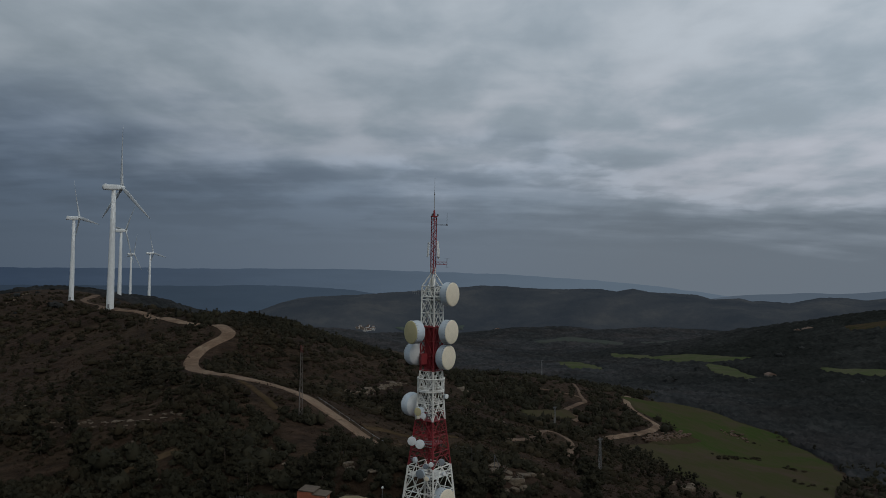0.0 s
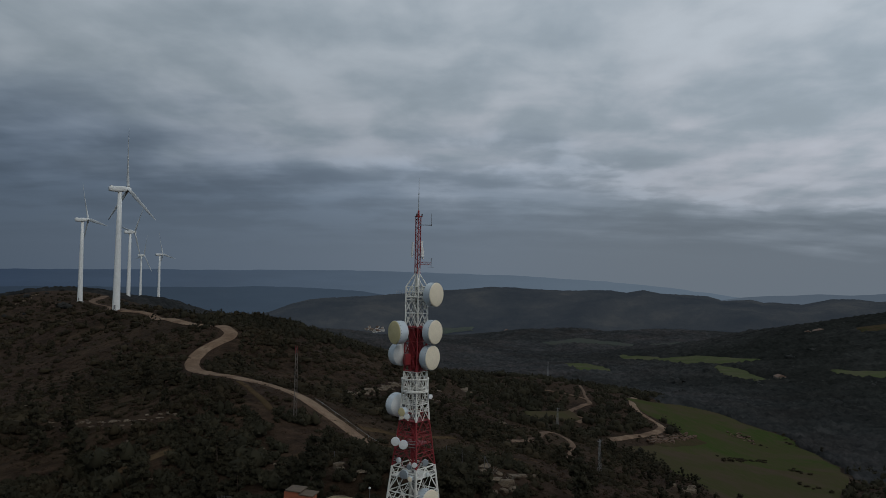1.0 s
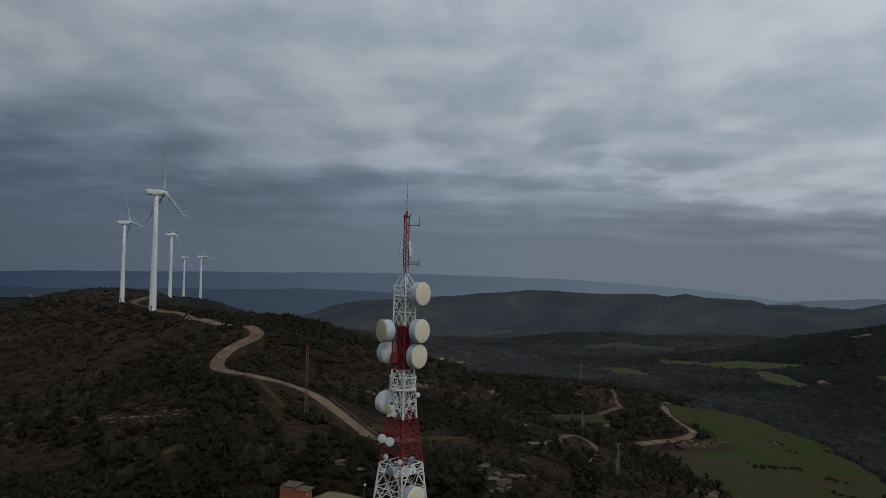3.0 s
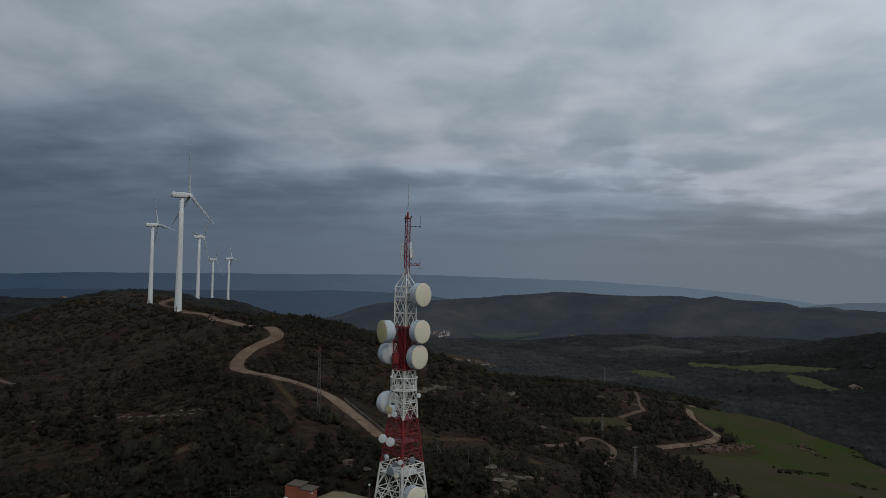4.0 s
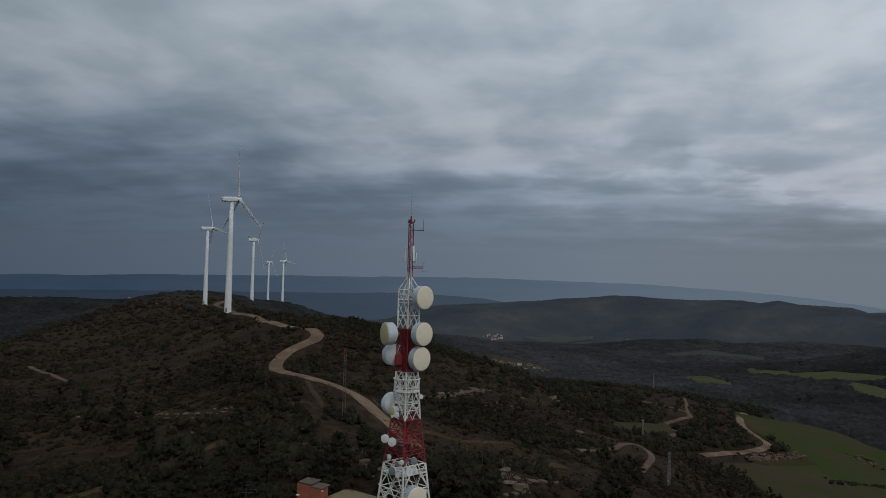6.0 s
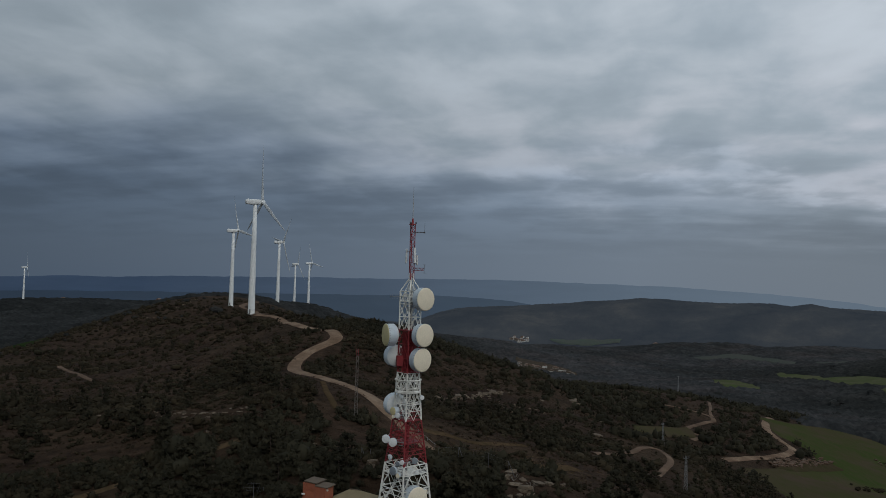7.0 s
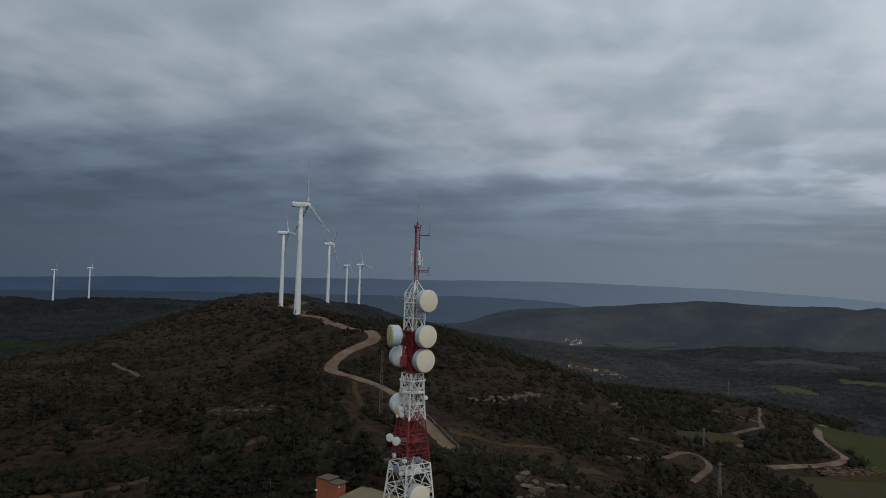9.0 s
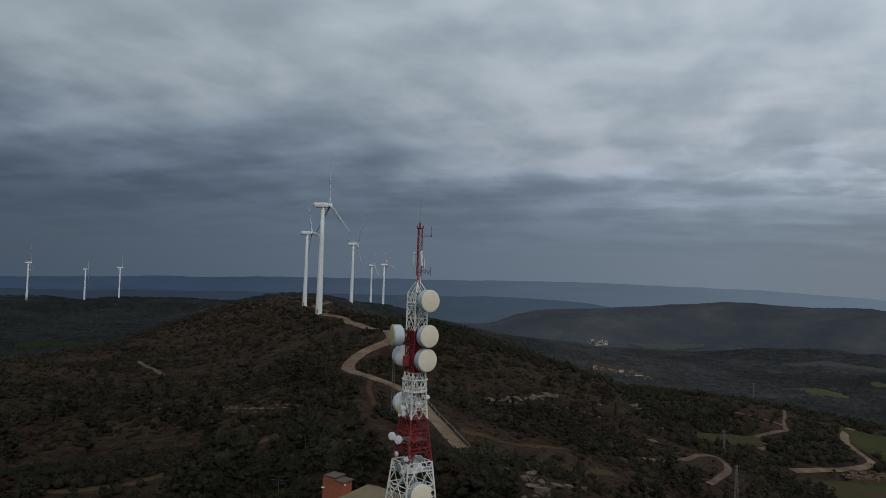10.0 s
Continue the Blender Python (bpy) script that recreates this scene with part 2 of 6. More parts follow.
def leafy(name, dark, mid, pale, lean_up=0.75, stand=0.05):
    m = Mat(name, 0.95, 0, 0.045).world_pos()
    lot = m.chance(island=True)
    col = m.ramp(lot, (0.0, dark), (0.55, mid), (1.0, pale))
    broad = m.ramp(m.noise(stand, 4, 0.6), (0.36, 0.70), (0.66, 1.25))
    col = m.mix(1.0, col, broad, "MULTIPLY")
    rust = m.ramp(m.noise(stand * 1.7, 3, 0.5), (0.48, 0.0), (0.66, 0.3))
    m.colour(m.mix(rust, col, m.mix(1.0, col, (1.18, 1.02, 0.88), "MULTIPLY")))
    # leaves turn to the light: their normals lean up
    face = m.t.nodes.new("ShaderNodeNewGeometry").outputs["Normal"]
    half, lean, unit = (m.t.nodes.new("ShaderNodeVectorMath") for _ in range(3))
    half.operation, lean.operation, unit.operation = "SCALE", "ADD", "NORMALIZE"
    half.inputs["Scale"].default_value = 1.5 - lean_up
    lean.inputs[1].default_value = (0, 0, lean_up)
    m.t.links.new(face, half.inputs[0])
    m.t.links.new(half.outputs[0], lean.inputs[0])
    m.t.links.new(lean.outputs[0], unit.inputs[0])
    m.t.links.new(unit.outputs[0], m.b.inputs["Normal"])
    return m.m


def limestone(name="limestone", tint=(1.0, 1.0, 1.0)):
    m = Mat(name, 0.9, 0, 0.2).world_pos()
    broad = m.noise(0.5, 5, 0.6)
    crack = m.noise(2.4, 5, 0.7, (1, 1, 2.5))
    col = m.ramp(broad, (0.3, (0.085, 0.070, 0.055)), (0.6, (0.165, 0.145, 0.120)), (0.8, (0.27, 0.245, 0.21)))
    col = m.mix(1.0, col, m.ramp(crack, (0.34, 0.35), (0.52, 1.0)), "MULTIPLY")
    m.colour(m.mix(1.0, col, tint, "MULTIPLY")).bump(crack, 0.7, 0.2)
    return m.m


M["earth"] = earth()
M["field_green"] = tilled("field_green", (0.0350, 0.0500, 0.0150), (0.0470, 0.0450, 0.0210), (0.0600, 0.0450, 0.0310), 0.014)
M["field_olive"] = tilled("field_olive", (0.0420, 0.0440, 0.0190), (0.0520, 0.0420, 0.0250), (0.0600, 0.0440, 0.0320), 0.02)
M["field_dark"] = tilled("field_dark", (0.0170, 0.0340, 0.0105), (0.0190, 0.0300, 0.0110), (0.0227, 0.0220, 0.0125))
# far fields: haze painted into the base colour, paler and bluer
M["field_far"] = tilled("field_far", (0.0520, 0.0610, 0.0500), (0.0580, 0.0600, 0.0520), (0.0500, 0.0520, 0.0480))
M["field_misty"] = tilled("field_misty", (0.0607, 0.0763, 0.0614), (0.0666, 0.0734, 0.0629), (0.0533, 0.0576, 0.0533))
M["field_brown"] = tilled("field_brown", (0.0465, 0.0346, 0.0208), (0.0310, 0.0318, 0.0139), (0.0620, 0.0429, 0.0292))
M["field_pale"] = tilled("field_pale", (0.0539, 0.0696, 0.0279), (0.0764, 0.0759, 0.0440), (0.0587, 0.0596, 0.0350))
M["bare_bank"] = tilled("bare_bank", (0.0560, 0.0430, 0.0320), (0.0420, 0.0350, 0.0270), (0.0720, 0.0560, 0.0430), 0.05)
M["dry_grass"] = tilled("dry_grass", (0.0563, 0.0385, 0.0220), (0.0789, 0.0530, 0.0311), (0.0422, 0.0313, 0.0172), 0.12)
M["gravel"] = gravel()
M["red_gravel"] = red_gravel()
M["scrub"] = leafy("scrub", (0.0177, 0.0149, 0.0091), (0.0236, 0.0195, 0.0118), (0.0348, 0.0277, 0.0168))
M["pine"] = leafy("pine", (0.0178, 0.0168, 0.0108), (0.0232, 0.0214, 0.0135), (0.0319, 0.0284, 0.0175))
# distant trees, with valley haze painted in as a bluer grey
M["woods"] = leafy("woods", (0.0225, 0.0240, 0.0232), (0.0275, 0.0288, 0.0276), (0.0350, 0.0350, 0.0332), 1.1, 0.012)


def canopy():
    """Evergreen and bare oak woods from afar: crowns, stands and dead leaves."""
    m = Mat("canopy", 1.0, 0, 0.0).world_pos()
    crown = m.noise(0.16, 4, 0.6)
    stand = m.noise(0.011, 5, 0.6)
    # crown colours hold a grey-blue cast: the valley's haze, painted in
    col = m.ramp(crown, (0.34, (0.0220, 0.0235, 0.0242)), (0.52, (0.0330, 0.0340, 0.0343)), (0.68, (0.0451, 0.0444, 0.0435)))
    bare = m.ramp(crown, (0.34, (0.0281, 0.0267, 0.0266)), (0.66, (0.0508, 0.0466, 0.0446)))
    col = m.mix(m.ramp(stand, (0.46, 0.0), (0.62, 0.9)), col, bare)
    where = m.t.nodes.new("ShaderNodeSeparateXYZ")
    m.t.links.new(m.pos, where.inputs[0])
    # the woods turn darker westwards
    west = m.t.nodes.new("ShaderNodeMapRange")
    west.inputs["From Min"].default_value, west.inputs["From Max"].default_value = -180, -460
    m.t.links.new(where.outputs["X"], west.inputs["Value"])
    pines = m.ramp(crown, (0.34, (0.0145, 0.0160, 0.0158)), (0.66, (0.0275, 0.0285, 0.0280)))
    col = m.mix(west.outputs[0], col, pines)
    # the eastern rise is darker, less so northwards
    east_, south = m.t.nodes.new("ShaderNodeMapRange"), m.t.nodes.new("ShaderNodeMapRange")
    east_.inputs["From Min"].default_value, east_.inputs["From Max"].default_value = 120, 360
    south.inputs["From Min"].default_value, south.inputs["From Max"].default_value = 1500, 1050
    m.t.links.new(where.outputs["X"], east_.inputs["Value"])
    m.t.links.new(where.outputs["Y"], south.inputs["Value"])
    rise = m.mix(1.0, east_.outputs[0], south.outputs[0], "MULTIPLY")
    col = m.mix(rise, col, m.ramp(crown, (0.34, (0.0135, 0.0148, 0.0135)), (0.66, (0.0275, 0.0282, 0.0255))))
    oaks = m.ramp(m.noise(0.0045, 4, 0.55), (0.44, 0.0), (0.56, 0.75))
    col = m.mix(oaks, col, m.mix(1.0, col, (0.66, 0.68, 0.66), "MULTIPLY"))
    col = m.mix(1.0, col, (1.18, 1.17, 1.18), "MULTIPLY")
    m.colour(m.mix(1.0, col, m.ramp(m.noise(0.03, 4, 0.6), (0.36, 0.78), (0.66, 1.22)), "MULTIPLY")).bump(crown, 0.6, 2.0)
    return m.m


M["canopy"] = canopy()
M["dry_brush"] = leafy("dry_brush", (0.0318, 0.0211, 0.0146), (0.0393, 0.0258, 0.0179), (0.0524, 0.0347, 0.0252))
M["straw"] = leafy("straw", (0.0500, 0.0360, 0.0200), (0.0640, 0.0460, 0.0260), (0.0820, 0.0590, 0.0340))
M["rock"] = limestone("limestone", (0.88, 0.77, 0.65))
M["red_stone"] = limestone("red_stone", (0.72, 0.52, 0.42))


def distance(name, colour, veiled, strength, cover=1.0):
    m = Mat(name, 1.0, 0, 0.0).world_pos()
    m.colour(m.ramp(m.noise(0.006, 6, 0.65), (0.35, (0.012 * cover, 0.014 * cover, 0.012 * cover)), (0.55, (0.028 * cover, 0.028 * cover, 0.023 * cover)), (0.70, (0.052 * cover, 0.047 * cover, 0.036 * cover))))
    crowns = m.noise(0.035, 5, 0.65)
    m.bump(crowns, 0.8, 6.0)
    # haze is painted in as a glow of the surface, changing eastwards
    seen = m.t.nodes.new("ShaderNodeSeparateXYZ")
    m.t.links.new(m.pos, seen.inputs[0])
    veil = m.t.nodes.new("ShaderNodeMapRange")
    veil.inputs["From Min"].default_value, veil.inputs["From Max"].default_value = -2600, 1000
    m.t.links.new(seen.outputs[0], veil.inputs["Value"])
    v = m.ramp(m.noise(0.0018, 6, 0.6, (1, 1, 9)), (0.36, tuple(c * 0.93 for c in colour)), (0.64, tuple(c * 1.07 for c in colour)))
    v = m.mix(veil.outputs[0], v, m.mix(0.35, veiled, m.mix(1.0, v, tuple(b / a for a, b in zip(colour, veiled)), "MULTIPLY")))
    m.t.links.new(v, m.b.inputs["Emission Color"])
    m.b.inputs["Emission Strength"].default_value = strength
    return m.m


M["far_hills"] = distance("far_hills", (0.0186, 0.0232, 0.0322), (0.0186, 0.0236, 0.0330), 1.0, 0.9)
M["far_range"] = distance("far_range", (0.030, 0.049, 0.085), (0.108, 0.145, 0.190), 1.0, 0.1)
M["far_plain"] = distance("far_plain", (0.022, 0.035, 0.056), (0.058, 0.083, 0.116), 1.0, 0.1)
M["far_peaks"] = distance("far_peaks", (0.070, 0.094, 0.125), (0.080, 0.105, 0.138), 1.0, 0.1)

# ---- geometry helpers ----


class Geo:
    """Collects vertices and faces for one mesh."""

    def __init__(self):
        self.v, self.f = [], []

    def add(self, verts, faces):
        n = len(self.v)
        self.v += [tuple(p) for p in verts]
        self.f += [tuple(i + n for i in f) for f in faces]
        return self

    def tube(self, p, q, r0, r1=None, n=6, caps=True):
        r1 = r0 if r1 is None else r1
        p, q = Vector(p), Vector(q)
        d = (q - p).normalized()
        a = d.orthogonal().normalized()
        b = d.cross(a)
        ring = [(math.cos(2 * math.pi * k / n), math.sin(2 * math.pi * k / n)) for k in range(n)]
        verts = [p + (a * c + b * s) * r0 for c, s in ring] + [q + (a * c + b * s) * r1 for c, s in ring]
        faces = [(k, (k + 1) % n, n + (k + 1) % n, n + k) for k in range(n)]
        if caps:
            faces += [tuple(range(n))[::-1], tuple(range(n, 2 * n))]
        return self.add(verts, faces)

    def box(self, centre, size, m=None, bevel=0.0):
        """A box; with a bevel its upright and level edges are chamfered."""
        sx, sy, sz = (s / 2 for s in size)
        if bevel <= 0:
            verts = [Vector((x, y, z)) for z in (-sz, sz) for y in (-sy, sy) for x in (-sx, sx)]
            faces = [(0, 2, 3, 1), (4, 5, 7, 6), (0, 1, 5, 4), (2, 6, 7, 3), (0, 4, 6, 2), (1, 3, 7, 5)]
        else:
            c = bevel
            loop = [(sx - c, -sy), (sx, -sy + c), (sx, sy - c), (sx - c, sy), (-sx + c, sy), (-sx, sy - c), (-sx, -sy + c), (-sx + c, -sy)]
            k = 1 - 2 * c / max(2 * sx, 2 * sy)
            verts = []
            for z, g in ((-sz, k), (-sz + c, 1), (sz - c, 1), (sz, k)):
                verts += [Vector((x * g, y * g, z)) for x, y in loop]
            faces = [(r * 8 + i, r * 8 + (i + 1) % 8, r * 8 + 8 + (i + 1) % 8, r * 8 + 8 + i) for r in range(3) for i in range(8)]
            faces += [tuple(range(8))[::-1], tuple(range(24, 32))]
        m = m or Matrix.Identity(4)
        return self.add([m @ (v + Vector(centre)) for v in verts], faces)

    def lathe(self, profile, m, n=32, close=False):
        """Turns (radius, height) points about the z of m."""
        verts, faces = [], []
        for r, z in profile:
            verts += [m @ Vector((r * math.cos(2 * math.pi * k / n), r * math.sin(2 * math.pi * k / n), z)) for k in range(n)]
        for i in range(len(profile) - 1):
            faces += [(i * n + k, i * n + (k + 1) % n, i * n + n + (k + 1) % n, i * n + n + k) for k in range(n)]
        if close:
            faces += [tuple(range(n))[::-1], tuple(range((len(profile) - 1) * n, len(profile) * n))]
        return self.add(verts, faces)

    def ring(self, centre, radius, r, n=28, m=6):
        verts, faces = [], []
        c = Vector(centre)
        for i in range(n):
            a = 2 * math.pi * i / n
            o = Vector((math.cos(a), math.sin(a), 0))
            for j in range(m):
                b = 2 * math.pi * j / m
                verts.append(c + o * (radius + r * math.cos(b)) + Vector((0, 0, r * math.sin(b))))
        for i in range(n):
            for j in range(m):
                faces.append((i * m + j, ((i + 1) % n) * m + j, ((i + 1) % n) * m + (j + 1) % m, i * m + (j + 1) % m))
        return self.add(verts, faces)

    def mesh(self, name, mat, smooth=False):
        me = bpy.data.meshes.new(name)
        me.from_pydata(self.v, [], self.f)
        me.materials.append(mat)
        if smooth:
            me.polygons.foreach_set("use_smooth", [True] * len(me.polygons))
        me.update()
        return me


def part(name, geo, mat, parent, label="", smooth=False):
    ob = new(name, geo.mesh(name, mat, smooth) if isinstance(geo, Geo) else geo)
    if parent:
        ob.parent = parent
    if label:
        ob["label"] = label
    return ob


def thing(name, m, label, category, group="", kind=""):
    ob = new(name)
    ob.empty_display_size = 0.2
    ob.matrix_basis = m
    return tagged(ob, label, category, group, kind)


def array_mesh(name, verts, tris, mat, smooth=False):
    """A mesh from number arrays of vertices and triangles."""
    me = bpy.data.meshes.new(name)
    me.vertices.add(len(verts))
    me.vertices.foreach_set("co", np.asarray(verts, np.float32).ravel())
    k = tris.shape[1]
    me.loops.add(len(tris) * k)
    me.loops.foreach_set("vertex_index", np.asarray(tris, np.int32).ravel())
    me.polygons.add(len(tris))
    me.polygons.foreach_set("loop_start", np.arange(len(tris), dtype=np.int32) * k)
    me.materials.append(mat)
    me.polygons.foreach_set("use_smooth", np.full(len(tris), smooth))
    me.update(calc_edges=True)
    me.validate()
    return me


# ---- the lie of the land ----
# broad hills, spurs and knolls: x, y, height (and spread)
NEAR = [(-80, 0, 48.4), (0, 0, 5.3), (80, 0, 47.8), (-80, 75, 0.1), (0, 75, -0.7), (80, 75, 3.5), (-240, 150, 21.9), (-160, 150, 13.7), (-80, 150, 14.2), (0, 150, 11.5), (80, 150, 3.2), (160, 150, 4.9), (-240, 225, 14.3), (-160, 225, -7.9), (-80, 225, 7.7), (0, 225, 1.8), (80, 225, 1.6), (160, 225, -5.3), (-240, 300, 1.6), (-160, 300, 1), (-80, 300, 19), (0, 300, 1.5), (80, 300, -7.4), (160, 300, -4.5), (-240, 390, -7.7), (-160, 390, 22.9), (-80, 390, -0.4), (0, 390, -10.2), (80, 390, 7.2), (160, 390, -16.2)]
MIDDLE = [(-350, -300, 57.3), (350, -300, 51.6), (-1100, 150, 10.5), (-700, 150, 30.2), (700, 150, 26.8), (-1100, 450, 8.4), (-700, 450, 18.9), (-350, 450, 14.9), (0, 450, 79), (350, 450, -0), (700, 450, -13.3), (-1100, 700, -13), (-700, 700, 16), (-350, 700, -9.7), (0, 700, -17.7), (350, 700, -4.6), (700, 700, 36.9), (-1100, 950, 0.1), (-700, 950, -5.4), (-350, 950, -4.3), (0, 950, -5.2), (350, 950, 1.9), (700, 950, 53.6), (-1100, 1250, 6.6), (-700, 1250, 17.8), (-350, 1250, 31), (0, 1250, 14.6), (350, 1250, -31.5), (700, 1250, 54.7)]
SPURS = [(-264, 547, 37.9), (-314, 750, 45.7), (-400, 640, 28.4), (-346, 915, 49.1), (-440, 1080, 35.9), (53, 467, 0.8), (110, 640, -16.3), (-100, 600, -23.9), (-130, 490, -0.6), (210, 470, -6.9), (159, 905, 10.2), (-150, 800, -20.6), (20, 700, 13.3), (330, 880, 2.8), (-60, 1110, -2.3), (-540, 760, 2.7), (-470, 520, -15.7), (-200, 640, 5.7), (-200, 1100, -20.6)]
KNOLLS = [(-5, 110, 8.4), (14, 112, 10.9), (-158, 372, 3.7), (-71, 258, 8.7), (-105, 305, 4), (-66, 211, 1.7), (-185, 305, -3.6), (20, 190, 1.8), (53, 250, 1.8), (-78, 338, 4.8), (-42, 352, 4.2), (-10, 365, 5.4), (-36, 166, -2.4), (-22, 155, 20.4), (-48, 184, 6), (-10, 150, -24.8), (12, 153, 11.9), (-110, 447, 2.6), (-60, 462, -0.5), (-24, 140, 9.3)]
SKYLINE = [(-530, 2494, -9.6), (-311, 2531, 68.5), (-111, 2548, 41.3), (67, 2549, 106.9), (244, 2538, 82.9), (421, 2515, 49), (660, 2463, 58.6), (893, 2389, 3.3), (1118, 2292, 35.3), (1313, 2186, 21.4)]
FAR = [(-1434, 1004, 39.4, 420), (-2867, 2008, 6.2, 620), (-1171, 1301, 1.4, 420), (-2342, 2601, -1.8, 620), (-875, 1516, 30.8, 420), (-1750, 3031, 2.3, 620), (-541, 1664, 28.5, 420), (-803, 2473, 12.9, 300), (-1082, 3329, 18.1, 620), (-244, 1733, -62, 420), (-487, 3466, -34.2, 620), (61, 1749, -18.7, 420), (91, 2598, -81, 300), (122, 3498, -49.6, 620), (304, 1723, 32.6, 420), (608, 3447, -29.8, 620), (541, 1664, 3.2, 420), (803, 2473, 55.9, 300), (1082, 3329, -23.6, 620), (767, 1573, -33.2, 420), (1534, 3146, -36.7, 620), (1029, 1416, -11.1, 420), (1528, 2103, 87.1, 300), (2057, 2832, -61.9, 620), (-1080, 1150, -7.0, 260)]

table = np.random.RandomState(5).rand(256, 256)


def lattice(x, y):
    xi, yi = np.floor(x).astype(int), np.floor(y).astype(int)
    u, v = x - xi, y - yi
    u, v = u * u * (3 - 2 * u), v * v * (3 - 2 * v)
    a, b = table[xi % 256, yi % 256], table[(xi + 1) % 256, yi % 256]
    c, d = table[xi % 256, (yi + 1) % 256], table[(xi + 1) % 256, (yi + 1) % 256]
    return (a + (b - a) * u) * (1 - v) + (c + (d - c) * u) * v - 0.5


def fractal(x, y, size, octaves=3):
    s, a = 0.0, 1.0
    for k in range(octaves):
        s = s + a * lattice(x / size + 17.3 * k, y / size - 9.1 * k)
        size, a = size / 2.1, a * 0.5
    return s


def step(a, b, x):
    t = np.clip((x - a) / (b - a), 0, 1)
    return t * t * (3 - 2 * t)


YARD = (-7.0, 93.0, -0.8)


def land(x, y):
    x, y = np.asarray(x, float), np.asarray(y, float)
    z = np.full(np.broadcast(x, y).shape, -90.0)
    for forms, spread in ((NEAR, 62), (MIDDLE, 260), (SPURS, 105), (KNOLLS, 22), (SKYLINE, 160)):
        for cx, cy, a in forms:
            z = z + a * np.exp(-((x - cx) ** 2 + (y - cy) ** 2) / (2 * spread**2))
    for cx, cy, a, spread in FAR:
        z = z + a * np.exp(-((x - cx) ** 2 + (y - cy) ** 2) / (2 * spread**2))
    r = np.hypot(x, y)
    z = z + 0.9 * fractal(x, y, 30.0) * step(60, 130, r)
    z = z + 22.0 * fractal(x, y, 250.0) * step(700, 1600, r) + 16.0 * fractal(x + 900, y, 420.0, 4) * step(1500, 2200, r)
    z = z - 130.0 * step(2800, 3250, r)
    d = np.hypot(x - YARD[0], y - YARD[1])
    k = step(10.5, 16.0, d)
    return z * k + YARD[2] * (1 - k)


def land1(x, y):
    return float(land(np.array([x]), np.array([y]))[0])


def make_ground():
    az = np.radians(np.r_[np.arange(-58, 46, 0.34), np.arange(50, 298, 4.0)])
    r = np.r_[0.02, 2.0, 8.0 * 1.0225 ** np.arange(332)]
    r = r[r < 4880]
    rr, aa = np.meshgrid(r, az, indexing="ij")
    x, y = 10 + rr * np.sin(aa), rr * np.cos(aa)
    z = land(x, y) - 90.0 * step(2000, 2450, rr)
    n, m = rr.shape
    verts = np.stack([x, y, z], -1).reshape(-1, 3)
    i, j = np.meshgrid(np.arange(n - 1), np.arange(m), indexing="ij")
    k = (j + 1) % m
    quads = np.stack([i * m + j, i * m + k, (i + 1) * m + k, (i + 1) * m + j], -1).reshape(-1, 4)[:, ::-1]
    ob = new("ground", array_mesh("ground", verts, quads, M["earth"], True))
    tagged(ob, "dark scrub-covered hillside of dry grass and bare earth", "ground", kind="structure")


make_ground()


# crest of the wooded hills across the valley: bearing and height
CREST = [(-62, -60), (-40, -100), (-14.2, -115), (-13.0, -106), (-12.1, -91), (-11.4, -78), (-10.2, -66), (-9, -57), (-7.1, -52), (-5.2, -47), (-2.9, -39), (-1.0, -31), (1.2, -21), (3.7, -10), (5.4, -11), (6.8, -16), (9.7, -16), (12.7, -13), (13.9, -21), (15.1, -10), (16.4, -21), (18.4, -25), (19.7, -25), (20.7, -37), (22.6, -32), (23.4, -40), (25.9, -42), (27.7, -23), (29.0, -21), (30.4, -27), (31.6, -17), (52, -20)]


def hill(x, y):
    """The hills' height: spurs and hollows that climb from the valley to the crest."""
    r, az = np.hypot(x, y), np.degrees(np.arctan2(x, y))
    top = np.interp(az, [c[0] for c in CREST], [c[1] for c in CREST])
    climb = step(1900, 2500, r)
    foot = land(x, y) - 12.0
    # a lower wooded shoulder stands before the crest
    shoulder = 44.0 * np.exp(-(((r - 2230 - 60 * np.sin(az * 0.5)) / 110) ** 2)) * np.clip(0.35 + 1.2 * fractal(x, y, 420.0, 2), 0, 1)
    z = foot * (1 - climb) + (top - 3.0) * climb + shoulder * (1 - climb)
    z = z - 22.0 * np.abs(fractal(x, y, 330.0, 4)) * np.clip(4 * climb * (1 - climb), 0, 1) * 1.4
    z = z - 60.0 * step(2560, 2900, r)
    return z + 4.0 * fractal(x, y, 90.0, 3)


def surface(x, y):
    """The height of what one would stand on, the far hills included."""
    x, y = np.array([float(x)]), np.array([float(y)])
    return float(max(land(x, y)[0], hill(x, y)[0] if math.hypot(x[0], y[0]) > 1900 else -999.0))


def make_hills():
    """The wooded skyline hills across the valley, a distance of their own over the ground sheet."""
    az = np.radians(np.arange(-56, 46, 0.13))
    r = 1880 * 1.0046 ** np.arange(75)
    rr, aa = np.meshgrid(r, az, indexing="ij")
    x, y = rr * np.sin(aa), rr * np.cos(aa)
    z = hill(x, y) + 3.4 * np.random.RandomState(3).rand(*rr.shape)
    n, m = rr.shape
    i, j = np.meshgrid(np.arange(n - 1), np.arange(m - 1), indexing="ij")
    quads = np.stack([i * m + j, (i + 1) * m + j, (i + 1) * m + j + 1, i * m + j + 1], -1).reshape(-1, 4)[:, ::-1]
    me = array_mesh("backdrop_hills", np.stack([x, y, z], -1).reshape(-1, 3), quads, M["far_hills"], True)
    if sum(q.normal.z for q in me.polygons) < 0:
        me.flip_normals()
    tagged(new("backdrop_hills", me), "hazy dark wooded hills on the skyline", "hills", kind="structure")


make_hills()


